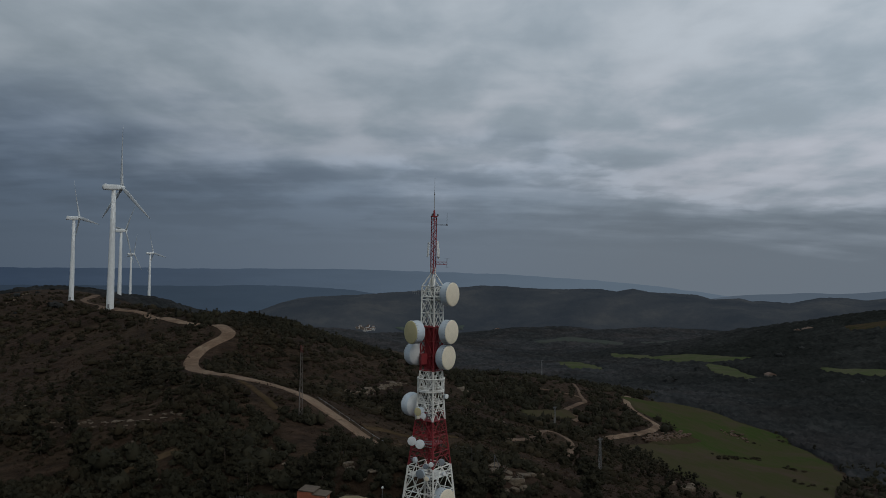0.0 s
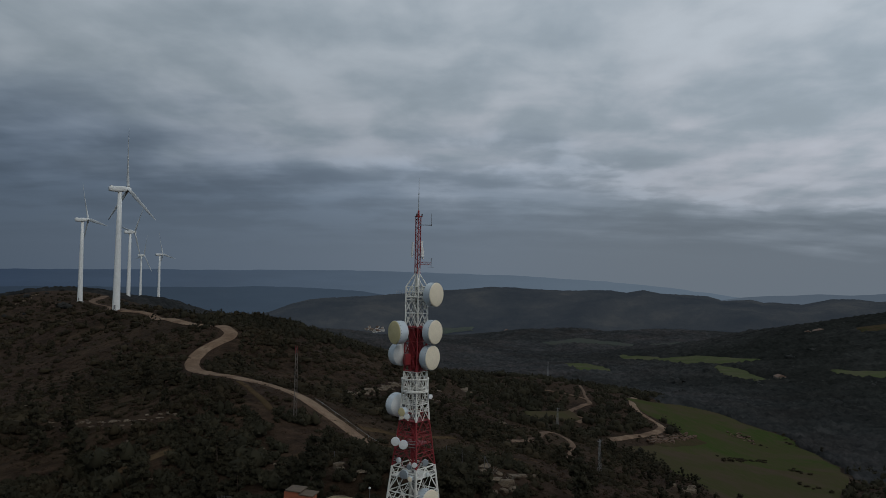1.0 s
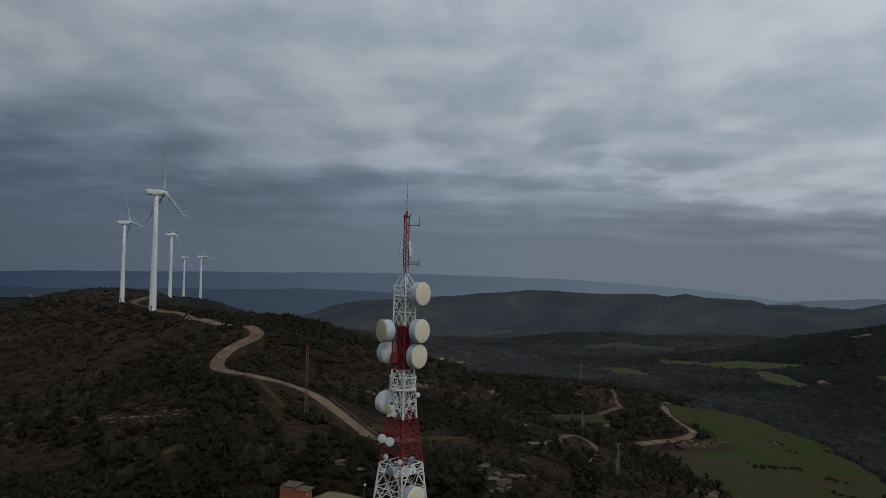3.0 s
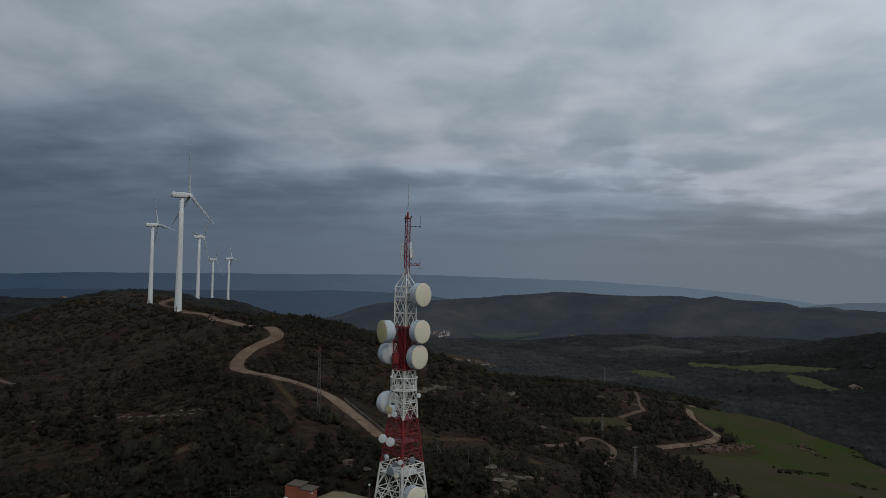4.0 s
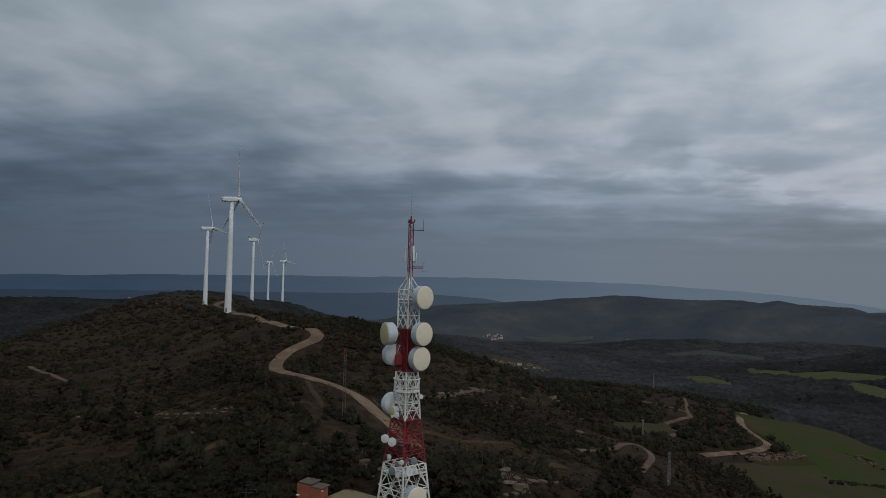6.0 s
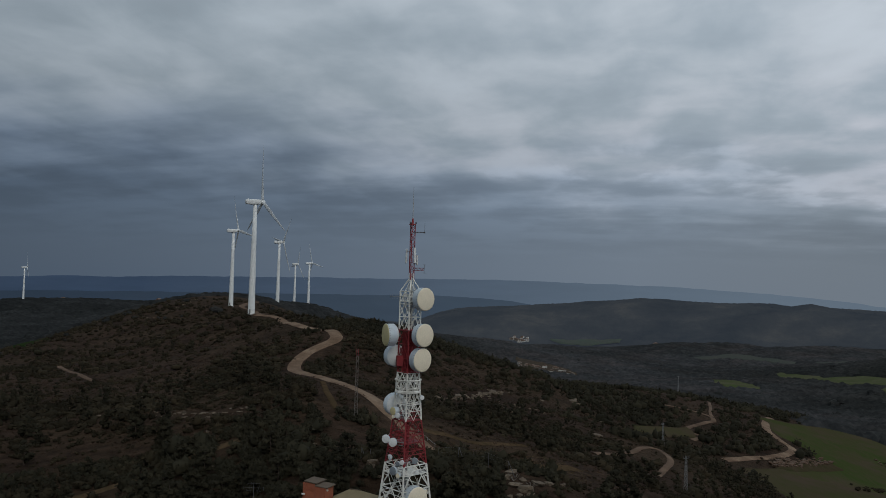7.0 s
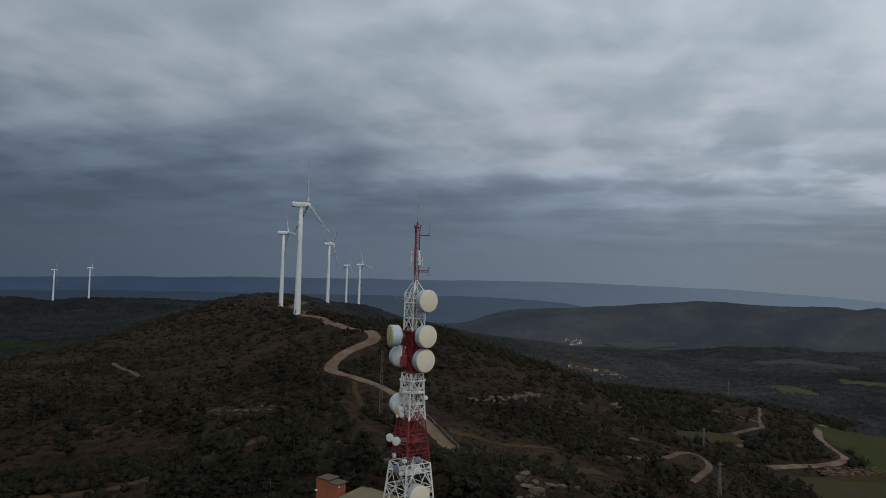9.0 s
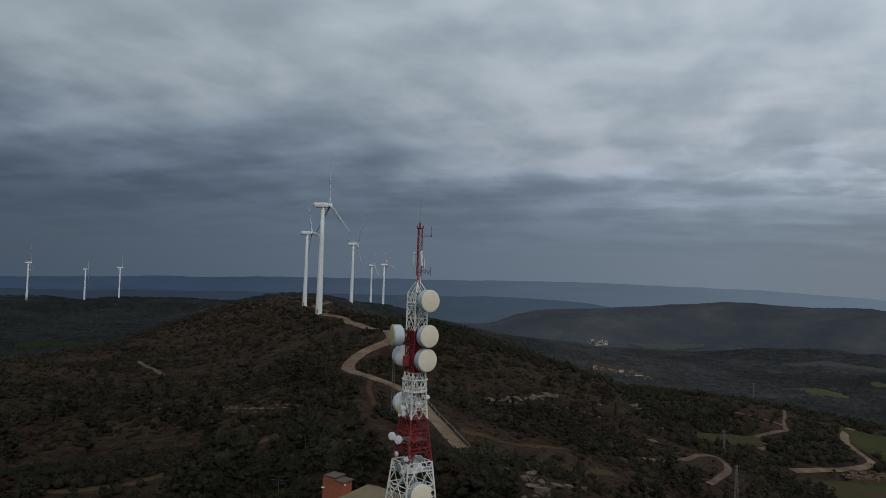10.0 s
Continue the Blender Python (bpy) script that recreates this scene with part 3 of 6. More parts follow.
def make_range(name, label, mat, r, knots, rough, foot):
    """A far range: a long ridge whose crest follows bearing and height angle, with a sloping face."""
    az = np.arange(knots[0][0], knots[-1][0], 0.12)
    el = np.interp(az, [k[0] for k in knots], [k[1] for k in knots])
    el = np.convolve(np.pad(el, 8, mode="edge"), np.ones(17) / 17, "valid")
    el = el + rough * fractal(az * 1.0 + r, az * 0 + 3.3, 5.0, 5) + 0.5 * rough * fractal(az + r, az * 0 + 8.1, 0.9, 3)
    a = np.radians(az)
    rows = []
    for back, down in ((0, 0.0), (60, 0.25), (140, 0.6), (240, 1.0), (-120, 0.7)):
        top = 32.5 + r * np.tan(np.radians(el))
        z = top + (foot - top) * down + (6 * fractal(az * 3.0, az * 0 + back, 2.0, 4) if 0 < down < 1 else 0)
        rows.append(np.stack([(r - back) * np.sin(a) + 15, (r - back) * np.cos(a), z], -1))
    rows = [rows[4]] + rows[:4]
    n, m = len(rows), len(az)
    i, j = np.meshgrid(np.arange(n - 1), np.arange(m - 1), indexing="ij")
    quads = np.stack([i * m + j, (i + 1) * m + j, (i + 1) * m + j + 1, i * m + j + 1], -1).reshape(-1, 4)
    ob = new(name, array_mesh(name, np.concatenate(rows), quads, mat, True))
    tagged(ob, label, "mountain range", kind="structure")


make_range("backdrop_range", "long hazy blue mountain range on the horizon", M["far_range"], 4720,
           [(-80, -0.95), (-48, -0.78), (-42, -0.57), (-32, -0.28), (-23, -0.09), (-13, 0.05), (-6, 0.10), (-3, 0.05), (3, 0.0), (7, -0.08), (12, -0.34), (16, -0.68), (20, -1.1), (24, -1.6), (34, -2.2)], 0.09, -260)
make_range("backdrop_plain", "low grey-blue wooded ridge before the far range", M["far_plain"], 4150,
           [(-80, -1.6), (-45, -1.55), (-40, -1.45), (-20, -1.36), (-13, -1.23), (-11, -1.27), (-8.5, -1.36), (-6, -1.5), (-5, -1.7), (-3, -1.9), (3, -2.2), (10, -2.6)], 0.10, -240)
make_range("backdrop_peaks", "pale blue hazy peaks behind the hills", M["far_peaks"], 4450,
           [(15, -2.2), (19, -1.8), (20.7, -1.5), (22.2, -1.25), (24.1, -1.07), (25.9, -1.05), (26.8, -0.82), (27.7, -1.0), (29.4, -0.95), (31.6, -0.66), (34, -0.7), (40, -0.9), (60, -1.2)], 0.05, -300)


# ---- tracks and fields draped on the ground ----
def smooth_line(points, gap):
    """A smooth run of points through the given ones."""
    p = [Vector(q) for q in points]
    p = [p[0] * 2 - p[1]] + p + [p[-1] * 2 - p[-2]]
    out = []
    for i in range(1, len(p) - 2):
        a, b, c, d = p[i - 1 : i + 3]
        n = max(2, int((c - b).length / gap))
        for k in range(n):
            t = k / n
            out.append(0.5 * (2 * b + (c - a) * t + (2 * a - 5 * b + 4 * c - d) * t * t + (3 * b - a - 3 * c + d) * t**3))
    return np.array([tuple(q) for q in out + [p[-2]]])


TRACKS = {
    "road": ([(-6, 137.5), (-10, 143.2), (-13.2, 147.2), (-17, 151.4), (-21, 155), (-26.5, 162.3), (-32.5, 170.2), (-38, 176.9), (-44, 183), (-49.5, 189), (-55.4, 195.7), (-62, 205), (-67.8, 213.8), (-71.2, 223), (-72, 233), (-70, 240), (-68, 245.5), (-68, 251), (-71, 257), (-78, 270), (-90, 290), (-99, 297), (-112, 314), (-135, 354), (-152, 363)], 4.4, "gravel", "pale winding gravel road along the ridge"),
    "ridge_road": ([(-152, 363), (-165, 385), (-196, 450), (-228, 515), (-240, 545), (-252, 549), (-262, 563), (-270, 592), (-280, 627)], 4.5, "red_gravel", "earth road climbing behind the wind turbines"),
    "farm_track": ([(22, 208), (26, 216), (33.2, 233.5), (38.7, 255), (42.5, 261), (44.6, 255), (45.5, 245), (44.8, 236.7), (41.8, 222.3), (38.3, 205)], 2.1, "red_gravel", "reddish earth track bending over the slope"),
    "field_track": ([(70, 298), (73.5, 303.5), (82, 314), (93, 327.6), (100.4, 339.5), (107.5, 354), (109.5, 363), (108, 370), (106.5, 380), (105.3, 392), (106.5, 400), (108.5, 412), (113.5, 432), (118, 445)], 3.8, "gravel", "pale gravel track round the end of a field"),
    "terrace_track": ([(57, 393), (64, 393), (71.5, 390), (77.5, 384), (77.5, 375), (71.6, 364.5), (65.5, 351.3), (61.4, 340), (63, 333), (66.5, 331), (61, 318)], 2.4, "red_gravel", "reddish terrace track among scrub"),
    "climbing_track": ([(78.5, 384), (79, 395), (82, 415), (84, 432), (86, 450)], 1.7, "red_gravel", "worn earth track climbing over the rise"),
    "hill_path": ([(-229, 312), (-202, 285), (-178, 262), (-155, 239)], 2.2, "red_gravel", "reddish bare footpath on the hillside"),
    "scrub_path": ([(-79, 101), (-71.5, 106.6), (-64.7, 112.3), (-59.6, 119), (-52.5, 125.5), (-42, 131)], 2.0, "dry_grass", "faint dry-grass path through scrub"),
    "terrace_bank": ([(-14, 156), (-12, 157.8), (-9.9, 161.1), (-4, 164.3), (1.3, 171.3), (6, 178)], 2.0, "dry_grass", "dry grassy terrace edge on the slope"),
    "lower_terrace": ([(-9, 139), (-3, 143), (4, 147), (11, 152), (18, 160)], 5.0, "dry_grass", "dry grassy terrace on the slope"),
    "side_path": ([(-45, 178), (-41, 168.5), (-36.5, 158), (-32.5, 150.5), (-29.5, 145)], 1.4, "dry_grass", "narrow worn earth path below the road"),
}
lines = {}
for name_, (pts, width, mat_, label_) in TRACKS.items():
    c = smooth_line([(x, y, 0) for x, y in pts], 1.5)[:, :2]
    lines[name_] = (c, width)
    d = np.gradient(c, axis=0)
    d /= np.linalg.norm(d, axis=1)[:, None]
    side = np.stack([d[:, 1], -d[:, 0]], -1)
    run = np.arange(len(c))
    verts = []
    offs = (-1.0, -0.72, -0.25, 0.25, 0.72, 1.0)
    for k in offs:
        wob = 1 + 0.2 * fractal(run * 1.5, np.full(len(c), k * 40.0), 7.0, 3)
        p = c + side * (k * width / 2 * (wob if abs(k) == 1 else 1))[..., None] if abs(k) == 1 else c + side * k * width / 2
        lift_ = 0.12 if abs(k) < 1 else -0.08
        verts.append(np.column_stack([p, land(p[:, 0], p[:, 1]) + lift_ + np.hypot(p[:, 0], p[:, 1]) * 0.0006]))
    n, m = len(offs), len(c)
    i, j = np.meshgrid(np.arange(n - 1), np.arange(m - 1), indexing="ij")
    quads = np.stack([i * m + j, (i + 1) * m + j, (i + 1) * m + j + 1, i * m + j + 1], -1).reshape(-1, 4)
    tagged(new(name_, array_mesh(name_, np.concatenate(verts), quads[:, ::-1], M[mat_], True)), label_, "road", kind="structure")

# two long sides of each field, and its cover
FIELDS = [
    ([(79, 205), (81, 238), (77, 262), (73, 276), (74, 288), (90, 312)], [(120, 215), (150, 270), (167, 303), (180, 338)], "field_olive", "brownish end of the field with thin crop"),
    ([(90, 305), (112, 352), (119, 378), (109, 395), (112, 431)], [(171, 316), (188, 364), (193, 408), (180, 437), (168, 459), (147, 465)], "field_green", "broad green winter-crop field with bare patches"),
    ([(88, 314), (104, 338), (122, 357)], [(96, 309), (112, 328), (127, 348)], "field_brown", "bare brown soil beneath heaped stones"),
    ([(170, 1040), (178, 937), (197, 861)], [(151, 892), (163, 834), (187, 818)], "field_pale", "pale green valley field"),
    ([(295, 1243), (325, 1103), (338, 931), (374, 857)], [(280, 1150), (274, 931), (308, 849), (362, 838)], "field_pale", "pale green valley field between woods"),
    ([(307, 836), (320, 797), (310, 698)], [(301, 810), (290, 749), (297, 700)], "field_pale", "pale green field strip among woods"),
    ([(385, 730), (398, 709), (440, 670)], [(376, 705), (386, 677), (425, 645)], "field_pale", "pale green field at a wood's edge"),
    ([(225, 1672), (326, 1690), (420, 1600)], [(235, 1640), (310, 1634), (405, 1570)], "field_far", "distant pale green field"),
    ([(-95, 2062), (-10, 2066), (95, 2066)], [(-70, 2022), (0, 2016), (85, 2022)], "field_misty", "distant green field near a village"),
    ([(531, 958), (600, 920)], [(518, 914), (560, 850)], "field_brown", "distant brown fallow field"),
    ([(38, 309), (50, 327), (62, 343)], [(41, 291), (52, 310), (64, 327)], "field_olive", "small green terrace field"),
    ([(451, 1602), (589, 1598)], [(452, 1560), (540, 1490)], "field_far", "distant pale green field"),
    ([(-590, 569), (-543, 590), (-365, 470)], [(-565, 540), (-493, 539), (-375, 455)], "field_dark", "green crop field beyond dark trees"),
    ([(-102, 1205), (-62, 1184), (-22, 1140), (0, 1104)], [(-92, 1130), (-52, 1108), (-20, 1086), (0, 1062)], "bare_bank", "bare brown bank round a farmstead"),
    ([(-20, 560), (30, 590)], [(0, 500), (45, 520)], "field_brown", "small brownish clearing among pines"),
]
outlines = []
for order, sides in enumerate(FIELDS):
    a, b = (smooth_line([(x, y, 0) for x, y in s_], 4.0)[:, :2] for s_ in sides[:2])
    n, m = 40, 26
    ta, tb = np.linspace(0, len(a) - 1, n), np.linspace(0, len(b) - 1, n)
    pa = np.stack([np.interp(ta, np.arange(len(a)), a[:, k]) for k in (0, 1)], -1)
    pb = np.stack([np.interp(tb, np.arange(len(b)), b[:, k]) for k in (0, 1)], -1)
    u = np.linspace(0, 1, m)[None, :, None]
    p = pa[:, None] * (1 - u) + pb[:, None] * u
    mid = p.mean((0, 1))
    far_ = np.hypot(*mid)
    p = p + np.stack([fractal(p[..., 0], p[..., 1], 30.0), fractal(p[..., 1] + 50, p[..., 0], 30.0)], -1) * min(far_, 600.0) * 0.02
    ground_ = land(p[..., 0], p[..., 1]) if far_ < 1850 else np.maximum(hill(p[..., 0], p[..., 1]) + 5.5, land(p[..., 0], p[..., 1]))
    z = ground_ + 0.12 + far_ * 0.0011 + 0.14 * min(order, 3)
    z[0], z[-1], z[:, 0], z[:, -1] = (e - 0.5 - far_ * 0.0012 for e in (z[0], z[-1], z[:, 0], z[:, -1]))
    verts = np.concatenate([p, z[..., None]], -1).reshape(-1, 3)
    i, j = np.meshgrid(np.arange(n - 1), np.arange(m - 1), indexing="ij")
    quads = np.stack([i * m + j, i * m + j + 1, (i + 1) * m + j + 1, (i + 1) * m + j], -1).reshape(-1, 4)
    me = array_mesh("field", verts, quads, M[sides[2]], True)
    if sum(q.normal.z for q in me.polygons) < 0:
        me.flip_normals()
    tagged(new("field", me), sides[3], "field", kind="structure")
    outlines.append(np.concatenate([p[:, 0], p[::-1, -1]]))


def in_outline(x, y, poly):
    inside = np.zeros(x.shape, bool)
    for (x0, y0), (x1, y1) in zip(poly, np.roll(poly, -1, 0)):
        if y0 != y1:
            inside ^= ((y0 > y) != (y1 > y)) & (x < (x1 - x0) * (y - y0) / (y1 - y0) + x0)
    return inside


# bare spots round outcrops: x, y, reach
BARE = [(12.5, 111.5, 4.2), (11.5, 106.5, 3.2), (-12, 112.5, 2.5), (-22, 219, 4), (-21, 225, 5), (-19.5, 232, 5), (-17.5, 240, 5), (-15, 249, 5), (-13, 258, 5), (-11, 267, 5), (4, 150, 9), (12, 153, 9), (-2, 143, 7), (8, 140, 8), (17, 146, 8), (1, 132, 6), (9, 129, 6), (-63, 200.5, 4.5), (-59.5, 196, 4), (-66, 205, 4), (-53, 190, 3.5), (-23, 136, 5), (-21, 130, 4), (-19, 124, 4), (22, 240, 5), (13, 312, 8), (26, 208, 6), (31, 216, 6), (34, 230, 6), (38, 240, 5), (40, 205, 6), (43, 216, 5), (47, 228, 5), (36, 196, 6), (66, 280, 7), (76, 292, 6), (84, 303, 6), (94, 316, 6), (104, 332, 6), (58, 318, 5), (60, 330, 5), (48, 288, 7), (54, 300, 6), (70, 350, 5)] + [(-80 + 3.2 * i, 160.8 - 1.6 * i, 2.2) for i in range(11)]


def clear_of(x, y, margin, tall=(0.0,), bare=True):
    """True where plants may stand: off the tracks, the fields and the yard; tall ones keep their south side free too."""
    ok = np.ones(x.shape, bool)
    r = np.hypot(x, y)
    for name_, (c, w) in lines.items():
        if not bare and name_ in ("scrub_path", "terrace_bank", "lower_terrace"):
            continue
        for back in tall:
            px, py = x * (1 + back / r), y * (1 + back / r)
            near = np.full(x.shape, 1e9)
            for q in c[::3]:
                near = np.minimum(near, np.hypot(px - q[0], py - q[1]))
            ok &= near > w / 2 + (margin + 0.6 if back == 0 else 0.9)
    for bx, by, br in BARE if bare else []:
        ok &= np.hypot(x - bx, y - by) > br
    for poly in outlines:
        lo, hi = poly.min(0) - 5, poly.max(0) + 5
        some = (x > lo[0]) & (x < hi[0]) & (y > lo[1]) & (y < hi[1])
        if some.any():
            ok[some] &= ~in_outline(x[some], y[some], poly)
    ok &= np.hypot(x - YARD[0], y - YARD[1]) > 10.3
    ok &= np.hypot(x + 158, y - 368) > 9
    return ok

# ---- the telecommunication tower ----
TX, TY, TZ = 0.0, 87.2, YARD[2]
tower = thing("lattice_tower", pose(TX, TY, TZ), "tall red and white banded steel lattice telecommunication tower", "tower")
PHASE = radians(9.3)


def reach(z):
    return float(np.interp(z, [-0.8, 10.35, 15.5, 21.1, 26.2, 30.8], [3.95, 2.47, 1.70, 1.30, 1.27, 1.27]))


def corner(k, z, f=1.0):
    a = PHASE + k * math.pi / 2
    return Vector((reach(z) * f * math.cos(a), reach(z) * f * math.sin(a), z - TZ))


def strut(name, p, q, r, mat, parent=tower, n=6, label=""):
    return part(name, Geo().tube(p, q, r, n=n), M[mat], parent, label)


BANDS = [(-0.8, 10.35, "white_steel", 4, 0.115), (10.35, 15.5, "red_steel", 3, 0.09), (15.5, 21.1, "white_steel", 3, 0.10), (21.1, 26.2, "red_steel", 3, 0.085), (26.2, 30.8, "white_steel", 3, 0.088)]
for z0, z1, mat, bays, thick in BANDS:
    for k in range(4):
        strut("leg", corner(k, z0), corner(k, z1), thick, mat, n=8)
    for i in range(bays):
        a, b = z0 + (z1 - z0) * i / bays, z0 + (z1 - z0) * (i + 1) / bays
        for k in range(4):
            strut("girt", corner(k, b), corner(k + 1, b), thick * 0.62, mat)
            mid = (corner(k, b) + corner(k + 1, b)) / 2
            strut("brace", corner(k, a), mid, thick * 0.58, mat)
            strut("brace", corner(k + 1, a), mid, thick * 0.58, mat)
            if z0 < 16:
                for c in (k, k + 1):
                    half = (corner(c, a) + mid) / 2
                    strut("secondary_brace", corner(c, (a + b) / 2), half, thick * 0.36, mat)
                    strut("secondary_brace", corner(c, a + (b - a) * 0.78), corner(c, a) * 0.35 + mid * 0.65, thick * 0.32, mat)
            strut("counter_brace", corner(k, b), (corner(k, a) + corner(k + 1, a)) / 2, thick * 0.40, mat)
            strut("counter_brace", corner(k + 1, b), (corner(k, a) + corner(k + 1, a)) / 2, thick * 0.36, mat)
        if z0 > 5:
            strut("plan_brace", corner(0, b), corner(2, b), thick * 0.4, mat)
            strut("plan_brace", corner(1, b), corner(3, b), thick * 0.4, mat)

# inner cross ties of the lower red and white bands
for z, mat in ((11.6, "red_steel"), (14.3, "red_steel"), (7.0, "white_steel"), (16.6, "white_steel"), (17.6, "white_steel")):
    for k in range(4):
        strut("girt", corner(k, z), corner(k + 1, z), 0.042, mat)
        strut("hanger", (corner(k, z) + corner(k + 1, z)) / 2, (corner(k, z + 1.2) + corner(k + 1, z + 1.2)) / 2, 0.032, mat)

# grated platforms with toe boards and rails
def platform(z, f, mat, rails, deck_label):
    pts = [corner(k, z, f) for k in range(4)]
    g = Geo()
    for dz in (0.0, 0.05):
        g.v += [tuple(p + Vector((0, 0, dz))) for p in pts]
    g.f = [(3, 2, 1, 0), (4, 5, 6, 7)] + [(k, (k + 1) % 4, 4 + (k + 1) % 4, 4 + k) for k in range(4)]
    part("platform", g, M[mat], tower, deck_label)
    for k in range(4):
        p, q = pts[k], pts[(k + 1) % 4]
        strut("toe_board", p, q, 0.07, mat)
        for h_ in rails:
            strut("guard_rail", p + Vector((0, 0, h_)), q + Vector((0, 0, h_)), 0.035, mat)
        if rails:
            for s in (0.0, 0.5):
                w = p.lerp(q, s)
                strut("rail_post", w, w + Vector((0, 0, rails[-1])), 0.035, mat)


platform(9.3, 0.98, "white_steel", (0.5, 1.05), "white grated platform")
platform(12.9, 0.9, "red_steel", (0.5, 1.0), "red grated platform")
platform(15.45, 0.9, "red_steel", (0.5, 1.0), "red grated platform")
platform(21.15, 1.0, "red_steel", (0.55, 1.1), "red grated platform")
platform(26.15, 1.02, "red_steel", (), "red grated platform")
platform(29.6, 1.0, "white_steel", (0.6, 1.2), "white grated platform")

# round service gallery
for z, r in ((18.8, 1.50), (18.95, 1.50), (20.25, 1.56)):
    part("gallery_ring", Geo().ring((0, 0, z - TZ), r, 0.085, 32), M["white_steel"], tower)
for k in range(10):
    a = 2 * math.pi * k / 10
    o, o2 = (Vector((math.cos(x), math.sin(x), 0)) for x in (a, a + 2 * math.pi / 10))
    strut("gallery_post", o * 1.52 + Vector((0, 0, 18.75 - TZ)), o * 1.52 + Vector((0, 0, 20.3 - TZ)), 0.05, "white_steel")
    lo, hi = (18.75, 20.3) if k % 2 else (20.3, 18.75)
    strut("gallery_brace", o * 1.54 + Vector((0, 0, lo - TZ)), o2 * 1.54 + Vector((0, 0, hi - TZ)), 0.062, "white_steel")
for k in range(8):
    o = Vector((math.cos(k * math.pi / 4), math.sin(k * math.pi / 4), 0))
    strut("gallery_bearer", o * 0.25 + Vector((0, 0, 18.75 - TZ)), o * 1.52 + Vector((0, 0, 18.75 - TZ)), 0.04, "white_steel")

# cable trunk and caged ladder up the middle
for z0, z1, mat in ((-0.8, 10.35, "white_steel"), (10.35, 15.5, "red_steel"), (15.5, 21.1, "white_steel"), (21.1, 26.2, "red_steel"), (26.2, 30.8, "white_steel")):
    for dx, dy in ((-0.2, 0.0), (0.2, 0.0), (-0.2, 0.32), (0.2, 0.32)):
        strut("ladder_rail", (dx, dy, z0 - TZ), (dx, dy, z1 - TZ), 0.035, mat)
    rung = Geo().tube((-0.2, 0, 0), (0.2, 0, 0), 0.022, n=5).mesh("ladder_rung", M[mat])
    for i in range(int((z1 - z0) / 0.45)):
        part("ladder_rung", rung, None, tower).location = (0, 0, z0 - TZ + 0.3 + 0.45 * i)
    part("cable_trunk", Geo().box((-0.05, 0.20, (z0 + z1) / 2 - TZ), (0.30, 0.12, z1 - z0 - 0.1)), M["galvanised" if mat == "white_steel" else "red_steel"], tower, "bundled feeder cables on a tray")
# red cladding plates round the upper red band
for k, (lo, hi, wide) in enumerate(((21.3, 25.9, 0.34), (21.3, 25.9, 0.30), (21.3, 25.9, 0.34), (21.3, 25.9, 0.30))):
    p, q = corner(k, 23), corner(k + 1, 23)
    d = (q - p).normalized()
    mid = (p + q) / 2
    rot = Matrix.Rotation(math.atan2(d.y, d.x), 4, "Z")
    part("cladding_plate", Geo().box((0, 0, 0), (wide * 2.3, 0.05, hi - lo), Matrix.Translation((mid.x * 0.78, mid.y * 0.78, (lo + hi) / 2 - TZ)) @ rot, 0.01), M["red_steel"], tower)
part("cabinet", Geo().box((0, 0, 0), (0.75, 0.5, 1.25), Matrix.Translation((-0.95, -0.75, 22.5 - TZ)) @ Matrix.Rotation(0.5, 4, "Z"), 0.04), M["red_steel"], tower, "red steel equipment cabinet")
# footings
for k in range(4):
    c = corner(k, -0.8)
    part("footing", Geo().box((c.x, c.y, -0.1), (1.0, 1.0, 0.9), None, 0.06), M["concrete"], tower, "concrete footing block")
# pyramid cap up to the mast
for k in range(4):
    c = corner(k, 30.8)
    strut("cap_strut", c, (c.x * 0.16, c.y * 0.16, 32.35 - TZ), 0.07, "white_steel")
    strut("cap_brace", (c + corner(k + 1, 30.8)) / 2, (c.x * 0.16, c.y * 0.16, 31.9 - TZ), 0.04, "white_steel")
    strut("mast_foot", (c.x * 0.2, c.y * 0.2, 30.8 - TZ), (c.x * 0.2, c.y * 0.2, 33.0 - TZ), 0.05, "white_steel")
# slim triangular mast
for k in range(3):
    a0, a1 = (PHASE + 0.4 + j * 2 * math.pi / 3 for j in (k, k + 1))
    o, o2 = (Vector((0.34 * math.cos(a), 0.34 * math.sin(a), 0)) for a in (a0, a1))
    strut("mast_leg", o + Vector((0, 0, 32.2 - TZ)), o + Vector((0, 0, 39.0 - TZ)), 0.055, "red_steel")
    for i in range(15):
        z = 32.3 + i * 0.447
        s, e = (o, o2) if i % 2 else (o2, o)
        strut("mast_lacing", s + Vector((0, 0, z - TZ)), e + Vector((0, 0, z + 0.447 - TZ)), 0.028, "red_steel", n=5)
        strut("mast_girt", o + Vector((0, 0, z - TZ)), o2 + Vector((0, 0, z - TZ)), 0.018, "red_steel", n=5)
part("mast_head", Geo().lathe([(0.42, 38.85 - TZ), (0.42, 38.95 - TZ), (0.14, 39.0 - TZ), (0.10, 39.6 - TZ), (0.05, 39.65 - TZ)], Matrix.Identity(4), 12, True), M["red_steel"], tower)
for k in range(3):
    a = k * 2.1
    part("beacon", Geo().lathe([(0.06, 0), (0.09, 0.05), (0.09, 0.22), (0.04, 0.3)], Matrix.Translation((0.42 * math.cos(a), 0.42 * math.sin(a), 38.95 - TZ)), 8, True), M["dark_steel"], tower, "small aviation warning lamp")

